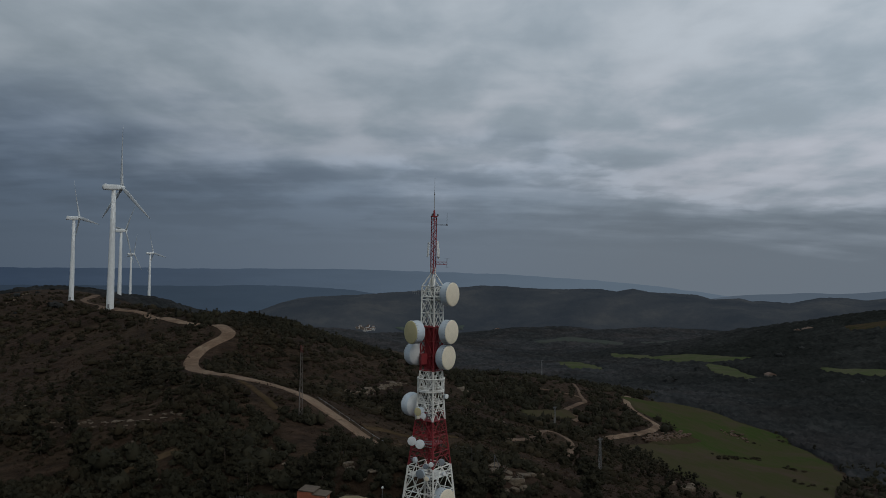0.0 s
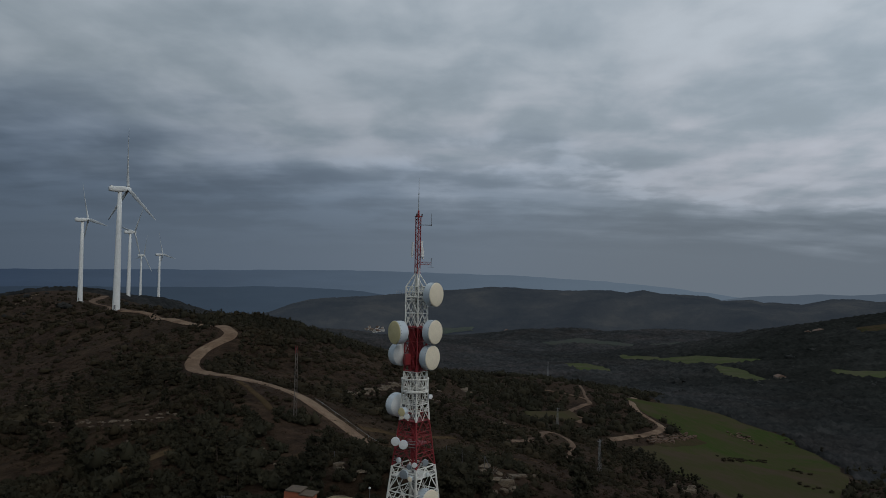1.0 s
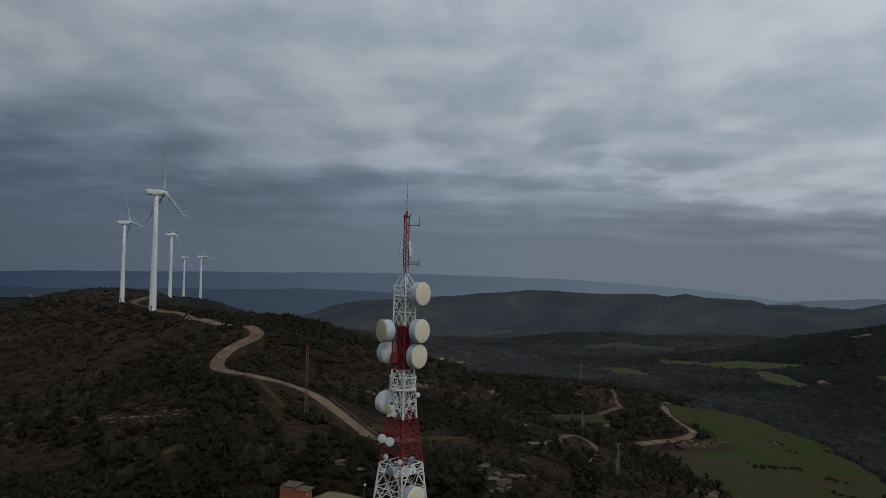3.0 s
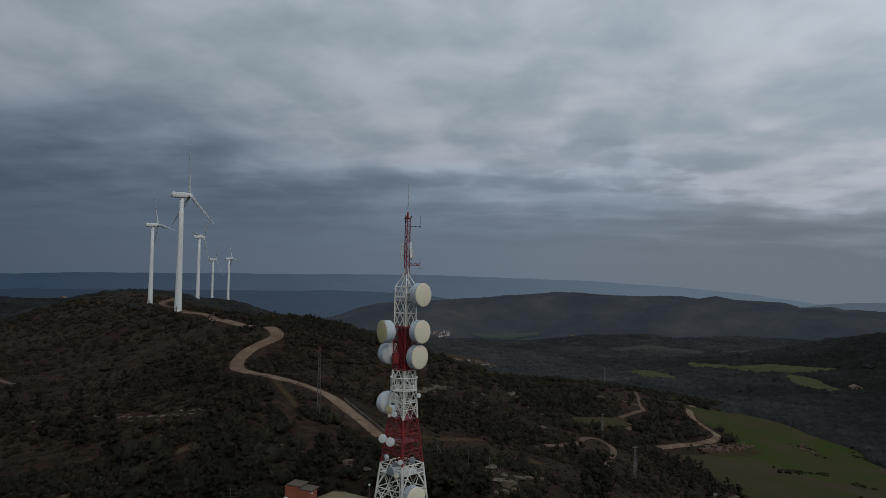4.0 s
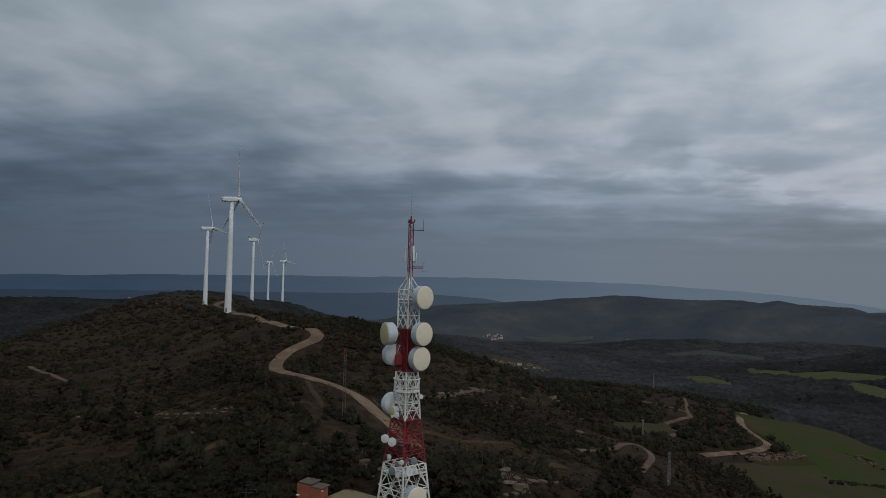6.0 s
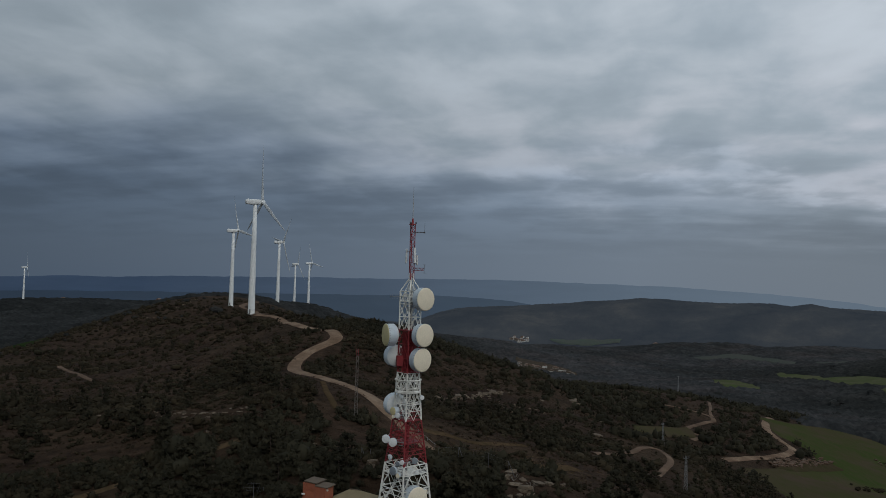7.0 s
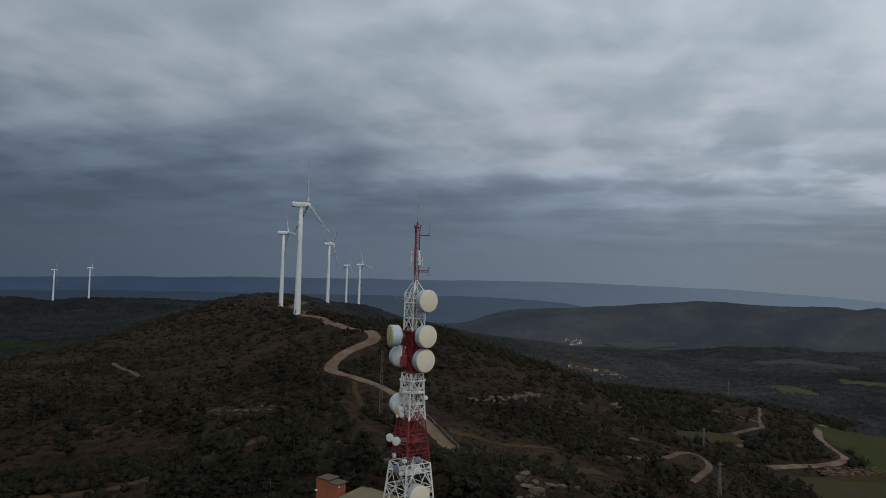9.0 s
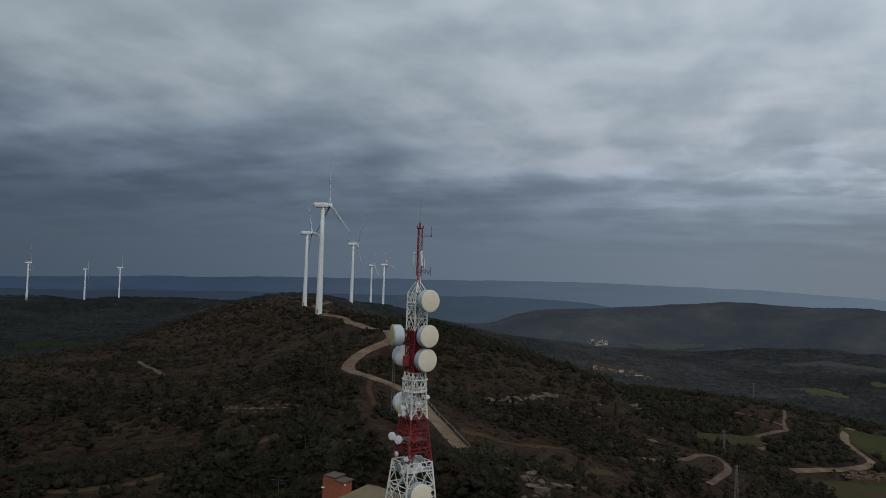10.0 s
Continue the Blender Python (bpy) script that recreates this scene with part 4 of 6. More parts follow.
# ---- antennas on the tower ----
whip = thing("whip_antenna", pose(TX, TY, 39.6), "slender grey whip antenna at the mast top", "antenna")
part("base_tube", Geo().tube((0, 0, 0), (0, 0, 1.9), 0.05, 0.04, 8), M["pale_rod"], whip)
part("collar", Geo().tube((0, 0, 1.85), (0, 0, 2.0), 0.07, 0.07, 8), M["pale_rod"], whip)
part("rod", Geo().tube((0, 0, 1.95), (0, 0, 3.85), 0.03, 0.015, 6), M["pale_rod"], whip)

arm = thing("side_arm_antenna", pose(TX, TY, 37.95), "vertical rod antenna on a thin steel side arm", "antenna")
part("arm", Geo().tube((0.2, 0, 0), (1.53, 0.05, 0), 0.045, n=6), M["dark_steel"], arm)
part("rod", Geo().tube((1.5, 0.05, -0.1), (1.5, 0.05, 1.35), 0.03, 0.015, 6), M["dark_steel"], arm)
part("clamp", Geo().box((1.5, 0.05, 0), (0.14, 0.14, 0.2), None, 0.02), M["dark_steel"], arm)

lat = thing("lattice_arm_antenna", pose(TX, TY, 33.35), "short red lattice arm carrying a small dipole antenna", "antenna")
for y in (-0.14, 0.14):
    for z in (0.0, 0.3):
        part("chord", Geo().tube((0.25, y, z), (1.55, y, z), 0.025, n=5), M["red_steel"], lat)
for i in range(5):
    x = 0.28 + i * 0.25
    for y in (-0.14, 0.14):
        part("lacing", Geo().tube((x, y, 0.3 * (i % 2)), (x + 0.25, y, 0.3 * ((i + 1) % 2)), 0.018, n=5), M["red_steel"], lat)
part("dipole", Geo().tube((1.58, 0, -0.35), (1.58, 0, 0.75), 0.03, n=6), M["dark_steel"], lat)
for z in (0.68, -0.3):
    part("element", Geo().tube((1.25, 0, z), (1.95, 0.0, z), 0.012, n=5), M["galvanised"], lat)

yagi = thing("yagi_antenna", pose(TX - 0.9, TY - 0.6, 30.15), "thin grey horizontal yagi antenna", "antenna")
part("boom", Geo().tube((0.1, 0, 0), (-1.5, -0.15, 0), 0.022, n=5), M["galvanised"], yagi)
for i in range(6):
    part("element", Geo().tube((-0.3 - i * 0.22, -0.05 - i * 0.02, -0.28), (-0.3 - i * 0.22, -0.05 - i * 0.02, 0.28), 0.012, n=5), M["galvanised"], yagi)

def panel(x, y, z, turn, tilt, high):
    t = thing("panel_antenna", pose(x, y, z, 0, tilt, turn), "tall pale grey cellular panel antenna clamped to the mast", "antenna", "panel antennas on the mast")
    part("housing", Geo().box((0, 0, 0), (0.26, 0.13, high), None, 0.03), M["radome_white"], t)
    for s in (-0.32, 0.32):
        part("bracket", Geo().tube((0, 0.05, s * high), (0, 0.36, s * high), 0.03, n=5), M["dark_steel"], t)


panel(TX - 0.62, TY - 0.25, 35.05, -50, 5, 1.75)
panel(TX + 0.50, TY - 0.42, 35.15, 25, -3, 1.85)
panel(TX + 0.60, TY + 0.30, 34.6, 130, 0, 1.2)


def dish(centre, bearing, size, face, label, deep=0.42, tilt=0.0, back=True):
    """A microwave dish under a flat radome; its axis looks along the bearing. The centre is that of the radome."""
    b = radians(bearing)
    d = Vector((math.sin(b), math.cos(b), tilt)).normalized()
    m = Matrix.Translation(centre) @ d.to_track_quat("Z", "Y").to_matrix().to_4x4()
    t = thing("microwave_dish", m, label, "antenna dish", "dishes on the tower")
    r, w = size / 2, size * deep
    part("radome", Geo().lathe([(0.001, 0.018 * size), (r * 0.5, 0.014 * size), (r * 0.9, 0.005 * size), (r * 0.985, -0.004 * size), (r * 1.0, -0.02 * size)], Matrix.Identity(4), 36), M[face], t, smooth=True)
    part("shroud", Geo().lathe([(r * 1.0, -0.02 * size), (r * 1.01, -0.05 * size), (r * 1.0, -0.06 * size), (r * 1.0, -w), (r * 0.98, -w - 0.01 * size)], Matrix.Identity(4), 36), M["shroud"], t, smooth=True)
    part("reflector", Geo().lathe([(r * 0.98, -w), (r * 0.86, -w - 0.07 * size), (r * 0.6, -w - 0.15 * size), (r * 0.3, -w - 0.19 * size), (0.001, -w - 0.20 * size)], Matrix.Identity(4), 36), M["radome_white" if size > 1.2 else "shroud"], t, smooth=True)
    if size > 1.5:
        for k in range(28):
            a = 2 * math.pi * k / 28
            part("clip", Geo().box((r * 1.02 * math.cos(a), r * 1.02 * math.sin(a), -0.05 * size), (0.06, 0.06, 0.10)), M["galvanised"], t)
    # mounting: hub and two stays to the tower
    part("hub", Geo().tube((0, 0, -w - 0.18 * size), (0, 0, -w - 0.30 * size), 0.09 * size, n=10), M["galvanised"], t)
    inv = m.inverted()
    z = centre[2]
    best = min((corner(k, z, 1.0) + Vector((TX, TY, TZ)) for k in range(4)), key=lambda c: (c - (Vector(centre) - d * w)).length)
    part("mount", Geo().tube((0, 0, -w - 0.26 * size), inv @ best, 0.035 + 0.02 * size, n=6), M["galvanised"], t)
    part("mount", Geo().tube((0, r * 0.5, -w - 0.1 * size), inv @ (best + Vector((0, 0, 0.35 * size))), 0.02 + 0.012 * size, n=6), M["galvanised"], t)
    part("mount", Geo().tube((0, -r * 0.5, -w - 0.1 * size), inv @ (best - Vector((0, 0, 0.35 * size))), 0.02 + 0.012 * size, n=6), M["galvanised"], t)
    return t


BIG = "large drum-shaped microwave dish with a cream radome"
dish((2.32, 85.5, 29.95), 125, 2.72, "radome_cream", BIG, 0.33)
dish((2.29, 85.7, 25.68), 125, 2.72, "radome_cream", BIG, 0.33)
dish((2.02, 86.0, 22.74), 125, 2.78, "radome_cream", BIG, 0.33)
dish((-2.42, 85.1, 25.62), 234, 2.62, "radome_yellow", "large drum-shaped microwave dish with a yellowed radome", 0.40)
dish((-2.25, 88.2, 22.95), 318, 2.62, "radome_cream", "large drum-shaped microwave dish seen from its white back", 0.38)
dish((-2.42, 89.6, 16.85), 322, 2.72, "radome_cream", "large drum-shaped microwave dish with a bluish shroud", 0.42)
dish((2.05, 85.2, 6.75), 132, 2.75, "radome_cream", BIG, 0.4)
SMALL = "small round white microwave dish"
dish((-2.05, 85.2, 13.40), 196, 0.98, "radome_white", SMALL, 0.25)
dish((-1.13, 85.0, 13.10), 190, 1.02, "radome_white", SMALL, 0.25)
dish((-1.45, 85.9, 16.58), 212, 0.95, "radome_yellow", "small drum-shaped microwave dish with a yellowed radome", 0.75)
dish((-0.85, 85.8, 16.10), 196, 0.66, "radome_white", SMALL, 0.3)
dish((-1.38, 85.9, 15.95), 196, 0.42, "radome_cream", "very small cream microwave dish", 0.4)
dish((1.85, 87.0, 18.18), 140, 0.55, "radome_white", SMALL, 0.4)
dish((-1.75, 85.9, 11.15), 235, 0.62, "radome_white", SMALL, 0.45)
dish((0.17, 84.6, 10.95), 190, 0.56, "radome_white", SMALL, 0.3)
dish((-0.45, 85.0, 10.65), 205, 0.60, "radome_grey", "small grey microwave dish", 0.4)
dish((1.40, 85.9, 10.92), 165, 0.74, "radome_grey", "small grey open-backed microwave dish", 0.3)
dish((-1.05, 85.2, 9.75), 205, 1.0, "radome_grey", "round dark grey microwave dish", 0.3)
dish((-0.28, 84.6, 9.40), 200, 0.56, "radome_cream", "small cream drum-shaped microwave dish", 0.7)
dish((1.75, 85.9, 9.6), 150, 0.45, "radome_white", SMALL, 0.4)
dish((2.75, 86.3, 7.40), 130, 0.52, "radome_cream", "small cream microwave dish", 0.4)

# ---- yard buildings ----
hut = thing("brick_hut", pose(-14.9, 97.2, YARD[2], 0, 0, -12), "small red brick equipment hut with flat concrete roof slabs", "hut")


def brick_wall(x0, x1, y, depth, z1, name):
    """One block of the hut: walls with recessed joints."""
    w, hgt = x1 - x0, z1
    return part(name, Geo().box(((x0 + x1) / 2, y, hgt / 2), (w, depth, hgt), None, 0.02), M["brick_red"], hut)


brick_wall(-1.75, 0.15, 0.35, 2.3, 5.0, "tall_block")
brick_wall(0.16, 1.95, 0.05, 2.1, 4.75, "low_block")
part("roof_slab", Geo().box((-0.80, 0.35, 5.10), (2.1, 2.5, 0.15), pose(0, 0, 0, 0, 3, 0), 0.03), M["roof_grey"], hut, "weathered grey-brown concrete roof slab")
part("roof_slab", Geo().box((1.05, 0.05, 4.86), (1.95, 2.3, 0.15), pose(0, 0, 0, 0, 3, 0), 0.03), M["roof_grey"], hut, "weathered grey-brown concrete roof slab")
part("lamp_arm", Geo().tube((-1.5, -0.8, 3.55), (-1.5, -1.15, 3.6), 0.03), M["galvanised"], hut)
part("wall_lamp", Geo().box((-1.4, -1.15, 3.55), (0.5, 0.22, 0.16), None, 0.03), M["radome_white"], hut, "white wall lamp")
part("wall_lamp", Geo().box((2.05, -0.6, 4.35), (0.25, 0.2, 0.2), None, 0.03), M["radome_white"], hut, "white wall lamp")
part("door", Geo().box((1.0, -1.02, 1.05), (0.9, 0.06, 2.05), None, 0.01), M["galvanised"], hut, "grey steel door")
# courses of bricks on the walls that face the lens
course = Geo().box((0, 0, 0), (0.235, 0.03, 0.062)).mesh("brick", M["brick_red"])
for x0, x1, y, z1 in ((-1.75, 0.15, -0.80, 5.0), (0.16, 1.95, -1.0, 4.75)):
    for row in range(14):
        for i in range(int((x1 - x0) / 0.25)):
            ob = new("brick", course)
            ob.parent = hut
            ob.location = (x0 + 0.13 + i * 0.25 + (0.06 if row % 2 else -0.0), y - 0.005, z1 - 0.05 - row * 0.075)

shed = thing("equipment_building", pose(-8.6, 95.2, YARD[2], 0, 0, -8), "low equipment building with a broad brown hipped roof", "building")
part("wall", Geo().box((0, 0, 1.0), (10.4, 9.4, 2.0), None, 0.03), M["render_pale"], shed)
g = Geo()
ridge, eave, hx, hy = 4.05, 1.95, 6.4, 6.2
g.add([(-hx, -hy, eave), (hx, -hy, eave), (hx, hy, eave), (-hx, hy, eave), (-2.6, 3.2, ridge), (-0.9, 3.2, ridge), (-hx, -hy, eave - 0.15), (hx, -hy, eave - 0.15), (hx, hy, eave - 0.15), (-hx, hy, eave - 0.15)],
      [(0, 1, 5, 4), (1, 2, 5), (2, 3, 4, 5), (3, 0, 4), (6, 7, 1, 0), (7, 8, 2, 1), (8, 9, 3, 2), (9, 6, 0, 3), (9, 8, 7, 6)])
part("roof", g, M["roof_brown"], shed, "brown weathered hipped roof")
part("ridge_cap", Geo().tube((-2.6, 3.2, ridge), (-0.9, 3.2, ridge), 0.09), M["roof_grey"], shed)

lamp = thing("yard_lamp", pose(-6.1, 99.7, YARD[2]), "slim dark post with a small white lamp head", "lamp post")
part("post", Geo().tube((0, 0, 0), (0, 0, 4.75), 0.06, 0.04, 8), M["dark_steel"], lamp)
part("lamp_head", Geo().lathe([(0.05, 4.7), (0.16, 4.75), (0.16, 4.9), (0.05, 4.98)], Matrix.Identity(4), 10, True), M["radome_white"], lamp)

tv = thing("pole_antenna", pose(-24.9, 98.7, land1(-24.9, 98.7)), "thin pole with branching grey aerial elements", "antenna")
ht = 3.0 - land1(-24.9, 98.7)
part("pole", Geo().tube((0, 0, -0.2), (0, 0, ht), 0.045, 0.03, 6), M["dark_steel"], tv)
for z, L in ((0.25, 0.9), (0.8, 1.5), (1.25, 1.1)):
    part("cross_arm", Geo().tube((-L, 0, ht - z), (L, 0.1, ht - z + 0.1), 0.016, n=5), M["dark_steel"], tv)
    for s in (-1, -0.4, 0.5, 1):
        part("element", Geo().tube((L * s, 0, ht - z - 0.22), (L * s, 0.0, ht - z + 0.25), 0.011, n=5), M["dark_steel"], tv)

# ---- wind turbines ----
HUB, BLADE, YAW = 60.0, 30.0, 43.0


def blade_mesh():
    """An aerofoil blade along z, twisted and tapered."""
    g = Geo()
    n = 12
    stations = [(0.0, 1.5, 1.5, 0), (1.2, 1.5, 1.45, 0), (3.2, 2.3, 0.85, 18), (6.0, 2.6, 0.55, 13), (11, 2.1, 0.38, 8), (17, 1.6, 0.26, 4), (23, 1.1, 0.17, 2), (28, 0.65, 0.10, 0), (BLADE, 0.15, 0.03, 0)]
    for z, chord, thick, twist in stations:
        c, s = math.cos(radians(twist)), math.sin(radians(twist))
        for k in range(n):
            a = 2 * math.pi * k / n
            x = math.cos(a) * chord / 2 + chord * 0.12
            y = math.sin(a) * thick / 2 * (1 - 0.35 * math.cos(a) if chord > 1.6 else 1)
            g.v.append((x * c - y * s, x * s + y * c - 0.0012 * z * z, z))
    for i in range(len(stations) - 1):
        g.f += [(i * n + k, i * n + (k + 1) % n, i * n + n + (k + 1) % n, i * n + n + k) for k in range(n)]
    g.f += [tuple(range(n))[::-1], tuple(range((len(stations) - 1) * n, len(stations) * n))]
    return g.mesh("blade", M["blade_white"], True)


BLADE_MESH = blade_mesh()
g = Geo().lathe([(1.85, -6), (1.85, 0.4), (1.80, 1.0), (1.55, 20), (1.26, 40), (0.98, HUB - 1.5)], Matrix.Identity(4), 28, True)
TUBE_MESH = g.mesh("tower_tube", M["turbine_white"], True)
g = Geo()
prof = [(-5.4, 0.8, 0.9, 0.15), (-5.1, 1.2, 1.2, 0.1), (-2.0, 1.4, 1.42, 0.0), (1.6, 1.35, 1.4, 0.0), (2.7, 1.15, 1.2, 0.0), (3.1, 0.95, 1.0, 0.0)]
for x, w, hh, dz in prof:
    for k in range(16):
        a = 2 * math.pi * (k + 0.5) / 16
        p = [abs(math.cos(a)) ** 0.45 * math.copysign(1, math.cos(a)), abs(math.sin(a)) ** 0.45 * math.copysign(1, math.sin(a))]
        g.v.append((x, p[0] * w, p[1] * hh + dz))
for i in range(len(prof) - 1):
    g.f += [(i * 16 + k, i * 16 + (k + 1) % 16, i * 16 + 16 + (k + 1) % 16, i * 16 + 16 + k) for k in range(16)]
g.f += [tuple(range(16))[::-1], tuple(range(80, 96))]
NACELLE_MESH = g.mesh("nacelle", M["turbine_white"], True)
SPINNER_MESH = Geo().lathe([(1.0, 0), (1.15, 0.5), (1.1, 1.5), (0.8, 2.1), (0.35, 2.5), (0.01, 2.6)], pose(0, 0, 0, 0, 90, 0), 18).mesh("spinner", M["turbine_white"], True)
DOOR_MESH = Geo().box((0, -1.83, 1.6), (0.9, 0.12, 2.1), None, 0.02).mesh("door", M["galvanised"])
BAND_MESH = Geo().lathe([(1.55, 19.9), (1.58, 19.95), (1.58, 20.1), (1.55, 20.15)], Matrix.Identity(4), 28).mesh("flange", M["turbine_white"], True)
PAD_MESH = Geo().lathe([(2.5, -0.8), (2.5, -0.02), (2.4, 0.02), (0.01, 0.04)], Matrix.Identity(4), 28).mesh("foundation", M["concrete"])
VENT_MESH = Geo().box((-4.2, 0, 1.55), (1.0, 1.4, 0.4), None, 0.08).mesh("cooler", M["turbine_white"])


def turbine(x, y, z, phase, label, yaw=YAW, size=1.0):
    t = thing("wind_turbine", pose(x, y, z) @ Matrix.Scale(size, 4), label, "wind turbine", "row of wind turbines")
    part("foundation", PAD_MESH, None, t, "round concrete foundation pad")
    tube = part("tower_tube", TUBE_MESH, None, t)
    part("flange", BAND_MESH, None, tube)
    part("door", DOOR_MESH, None, tube, "grey steel door")
    nac = part("nacelle", NACELLE_MESH, None, t)
    nac.matrix_basis = pose(0, 0, HUB, 0, -4, 90 - yaw)
    part("cooler", VENT_MESH, None, nac)
    rot = part("spinner", SPINNER_MESH, None, t)
    rot.matrix_basis = nac.matrix_basis @ pose(3.1, 0, 0)
    for k in range(3):
        b = part("blade", BLADE_MESH, None, rot)
        b.matrix_basis = pose(1.0, 0, 0, phase + 120 * k, 0, 0) @ pose(0, 0, 0.9, 0, 0, 90 - 12)


NEAR_T = "tall white three-bladed wind turbine on a bare ridge"
turbine(-158.1, 368, land1(-158.1, 368) + 0.2, 2, "tall white three-bladed wind turbine beside the gravel road")
turbine(-263.8, 547.5, 6.9, -20, NEAR_T)
turbine(-298, 712, 2.1, 160, NEAR_T, YAW, 1.07)
turbine(-463, 1145, -12.7, 20, "distant white wind turbine behind the ridge", YAW, 1.07)
turbine(-357, 942, -10.6, 100, "distant white wind turbine behind the ridge")
turbine(-1006, 1178, -26.0, 5, "far white wind turbine on a low wooded plateau", 48)
turbine(-1055, 1142, -31.3, 62, "far white wind turbine on a low wooded plateau", 48)
turbine(-1051, 1007, -22.5, 0, "far white wind turbine on a low wooded plateau", 48)

# ---- masts and poles ----
mz = land1(-24.6, 142.6)
mast = thing("guyed_mast", pose(-24.6, 142.6, mz), "slender weathered lattice mast with a faded red tip beside the road", "mast")
mh = 18.1 - mz
for k in range(3):
    a0, a1 = 0.3 + k * 2.0944, 0.3 + (k + 1) * 2.0944
    for z0, z1, mat in ((0, mh * 0.90, "weathered_steel"), (mh * 0.90, mh, "red_steel")):
        r0, r1 = 0.40 - 0.16 * z0 / mh, 0.40 - 0.16 * z1 / mh
        part("leg", Geo().tube((r0 * math.cos(a0), r0 * math.sin(a0), z0), (r1 * math.cos(a0), r1 * math.sin(a0), z1), 0.045, n=5), M[mat], mast)
    for i in range(14):
        z0, z1 = mh * i / 14, mh * (i + 1) / 14
        r0, r1 = 0.40 - 0.16 * i / 14, 0.40 - 0.16 * (i + 1) / 14
        b0, b1 = (a0, a1) if i % 2 else (a1, a0)
        part("lacing", Geo().tube((r0 * math.cos(b0), r0 * math.sin(b0), z0), (r1 * math.cos(b1), r1 * math.sin(b1), z1), 0.025, n=5), M["weathered_steel"], mast)
part("foot_slab", Geo().box((0, 0, -0.1), (1.7, 1.4, 0.5), None, 0.05), M["concrete"], mast, "pale concrete base slab")
part("marker", Geo().box((2.9, -0.3, 0.0), (0.5, 0.4, 0.5), None, 0.05), M["concrete"], mast, "pale concrete guy anchor")


def pylon(x, y, high, label):
    z = land1(x, y)
    t = thing("power_pole", pose(x, y, z, 0, 0, 20), label, "power pole")
    for sx, sy in ((-1, -1), (1, -1), (1, 1), (-1, 1)):
        part("leg", Geo().tube((sx * 0.36, sy * 0.36, -0.3), (sx * 0.14, sy * 0.14, high), 0.04, n=5), M["galvanised"], t)
    for i in range(9):
        z0, z1 = high * i / 9, high * (i + 1) / 9
        r0, r1 = 0.36 - 0.22 * i / 9, 0.36 - 0.22 * (i + 1) / 9
        for c, s in ((1, 0), (0, 1), (-1, 0), (0, -1)):
            u, v = (c * r0 - s * r0, s * r0 + c * r0), (c * r1 + s * r1, s * r1 - c * r1)
            part("lacing", Geo().tube((*u, z0), (*v, z1), 0.02, n=4), M["galvanised"], t)
    part("cross_arm", Geo().box((0, 0, high - 0.5), (1.5, 0.1, 0.1)), M["galvanised"], t)
    for s in (-0.7, 0, 0.7):
        part("insulator", Geo().tube((s, 0, high - 0.45), (s, 0, high - 0.1), 0.06, n=6), M["dark_steel"], t)


pylon(44.7, 196.5, 8.8, "grey lattice power pole rising from dark scrub")
pylon(46, 276, 8.6, "grey lattice power pole among dark trees")
pylon(75, 505, 13.0, "far grey lattice power pole over pines")

# roadside barrier down the outer edge of the road
c, w = lines["road"]
keep = [k for k in range(len(c)) if -27 < c[k][0] < -10]
barrier = thing("road_barrier", pose(0, 0, 0), "pale steel crash barrier on short posts along the road", "barrier")
pts = []
for k in keep[::2]:
    d = c[k + 1] - c[k]
    d = d / np.hypot(*d)
    p = c[k] + np.array([d[1], -d[0]]) * (w / 2 + 0.5)
    pts.append(Vector((p[0], p[1], land1(*p))))
post = Geo().box((0, 0, 0.3), (0.07, 0.08, 0.80)).mesh("post", M["galvanised"])
for a, b in zip(pts, pts[1:]):
    o = new("post", post)
    o.parent, o.location = barrier, a
    part("rail", Geo().tube(a + Vector((0, 0, 0.6)), b + Vector((0, 0, 0.6)), 0.035, n=6), M["galvanised"], barrier)

# leaning fence posts on the knoll behind the tower
def fence(points, high):
    t = thing("wire_fence", pose(0, 0, 0), "thin leaning grey fence posts with strained wires", "fence")
    tops = []
    for i, (x, y) in enumerate(points):
        z = land1(x, y)
        lean = random.uniform(-0.15, 0.15)
        tops.append(Vector((x + lean, y, z + high)))
        part("post", Geo().tube((x, y, z - 0.2), tops[-1], 0.04, 0.035, 6), M["dark_steel"], t)
        if i % 3 == 1:
            part("strut", Geo().tube((x + 1.1, y - 0.2, z - 0.1), tops[-1], 0.045, n=5), M["dark_steel"], t)
    for a, b in zip(tops, tops[1:]):
        for dz in (0.1, 0.8):
            part("wire", Geo().tube(a - Vector((0, 0, dz)), b - Vector((0, 0, dz)), 0.006, n=4), M["dark_steel"], t)


fence([(-1.5, 113.5), (1.5, 114.2), (4.0, 114.0), (6.4, 113.4), (9.6, 111.4)], 2.3)
fence([(-17.5, 118), (-15.2, 117.5), (-13.1, 116)], 2.0)

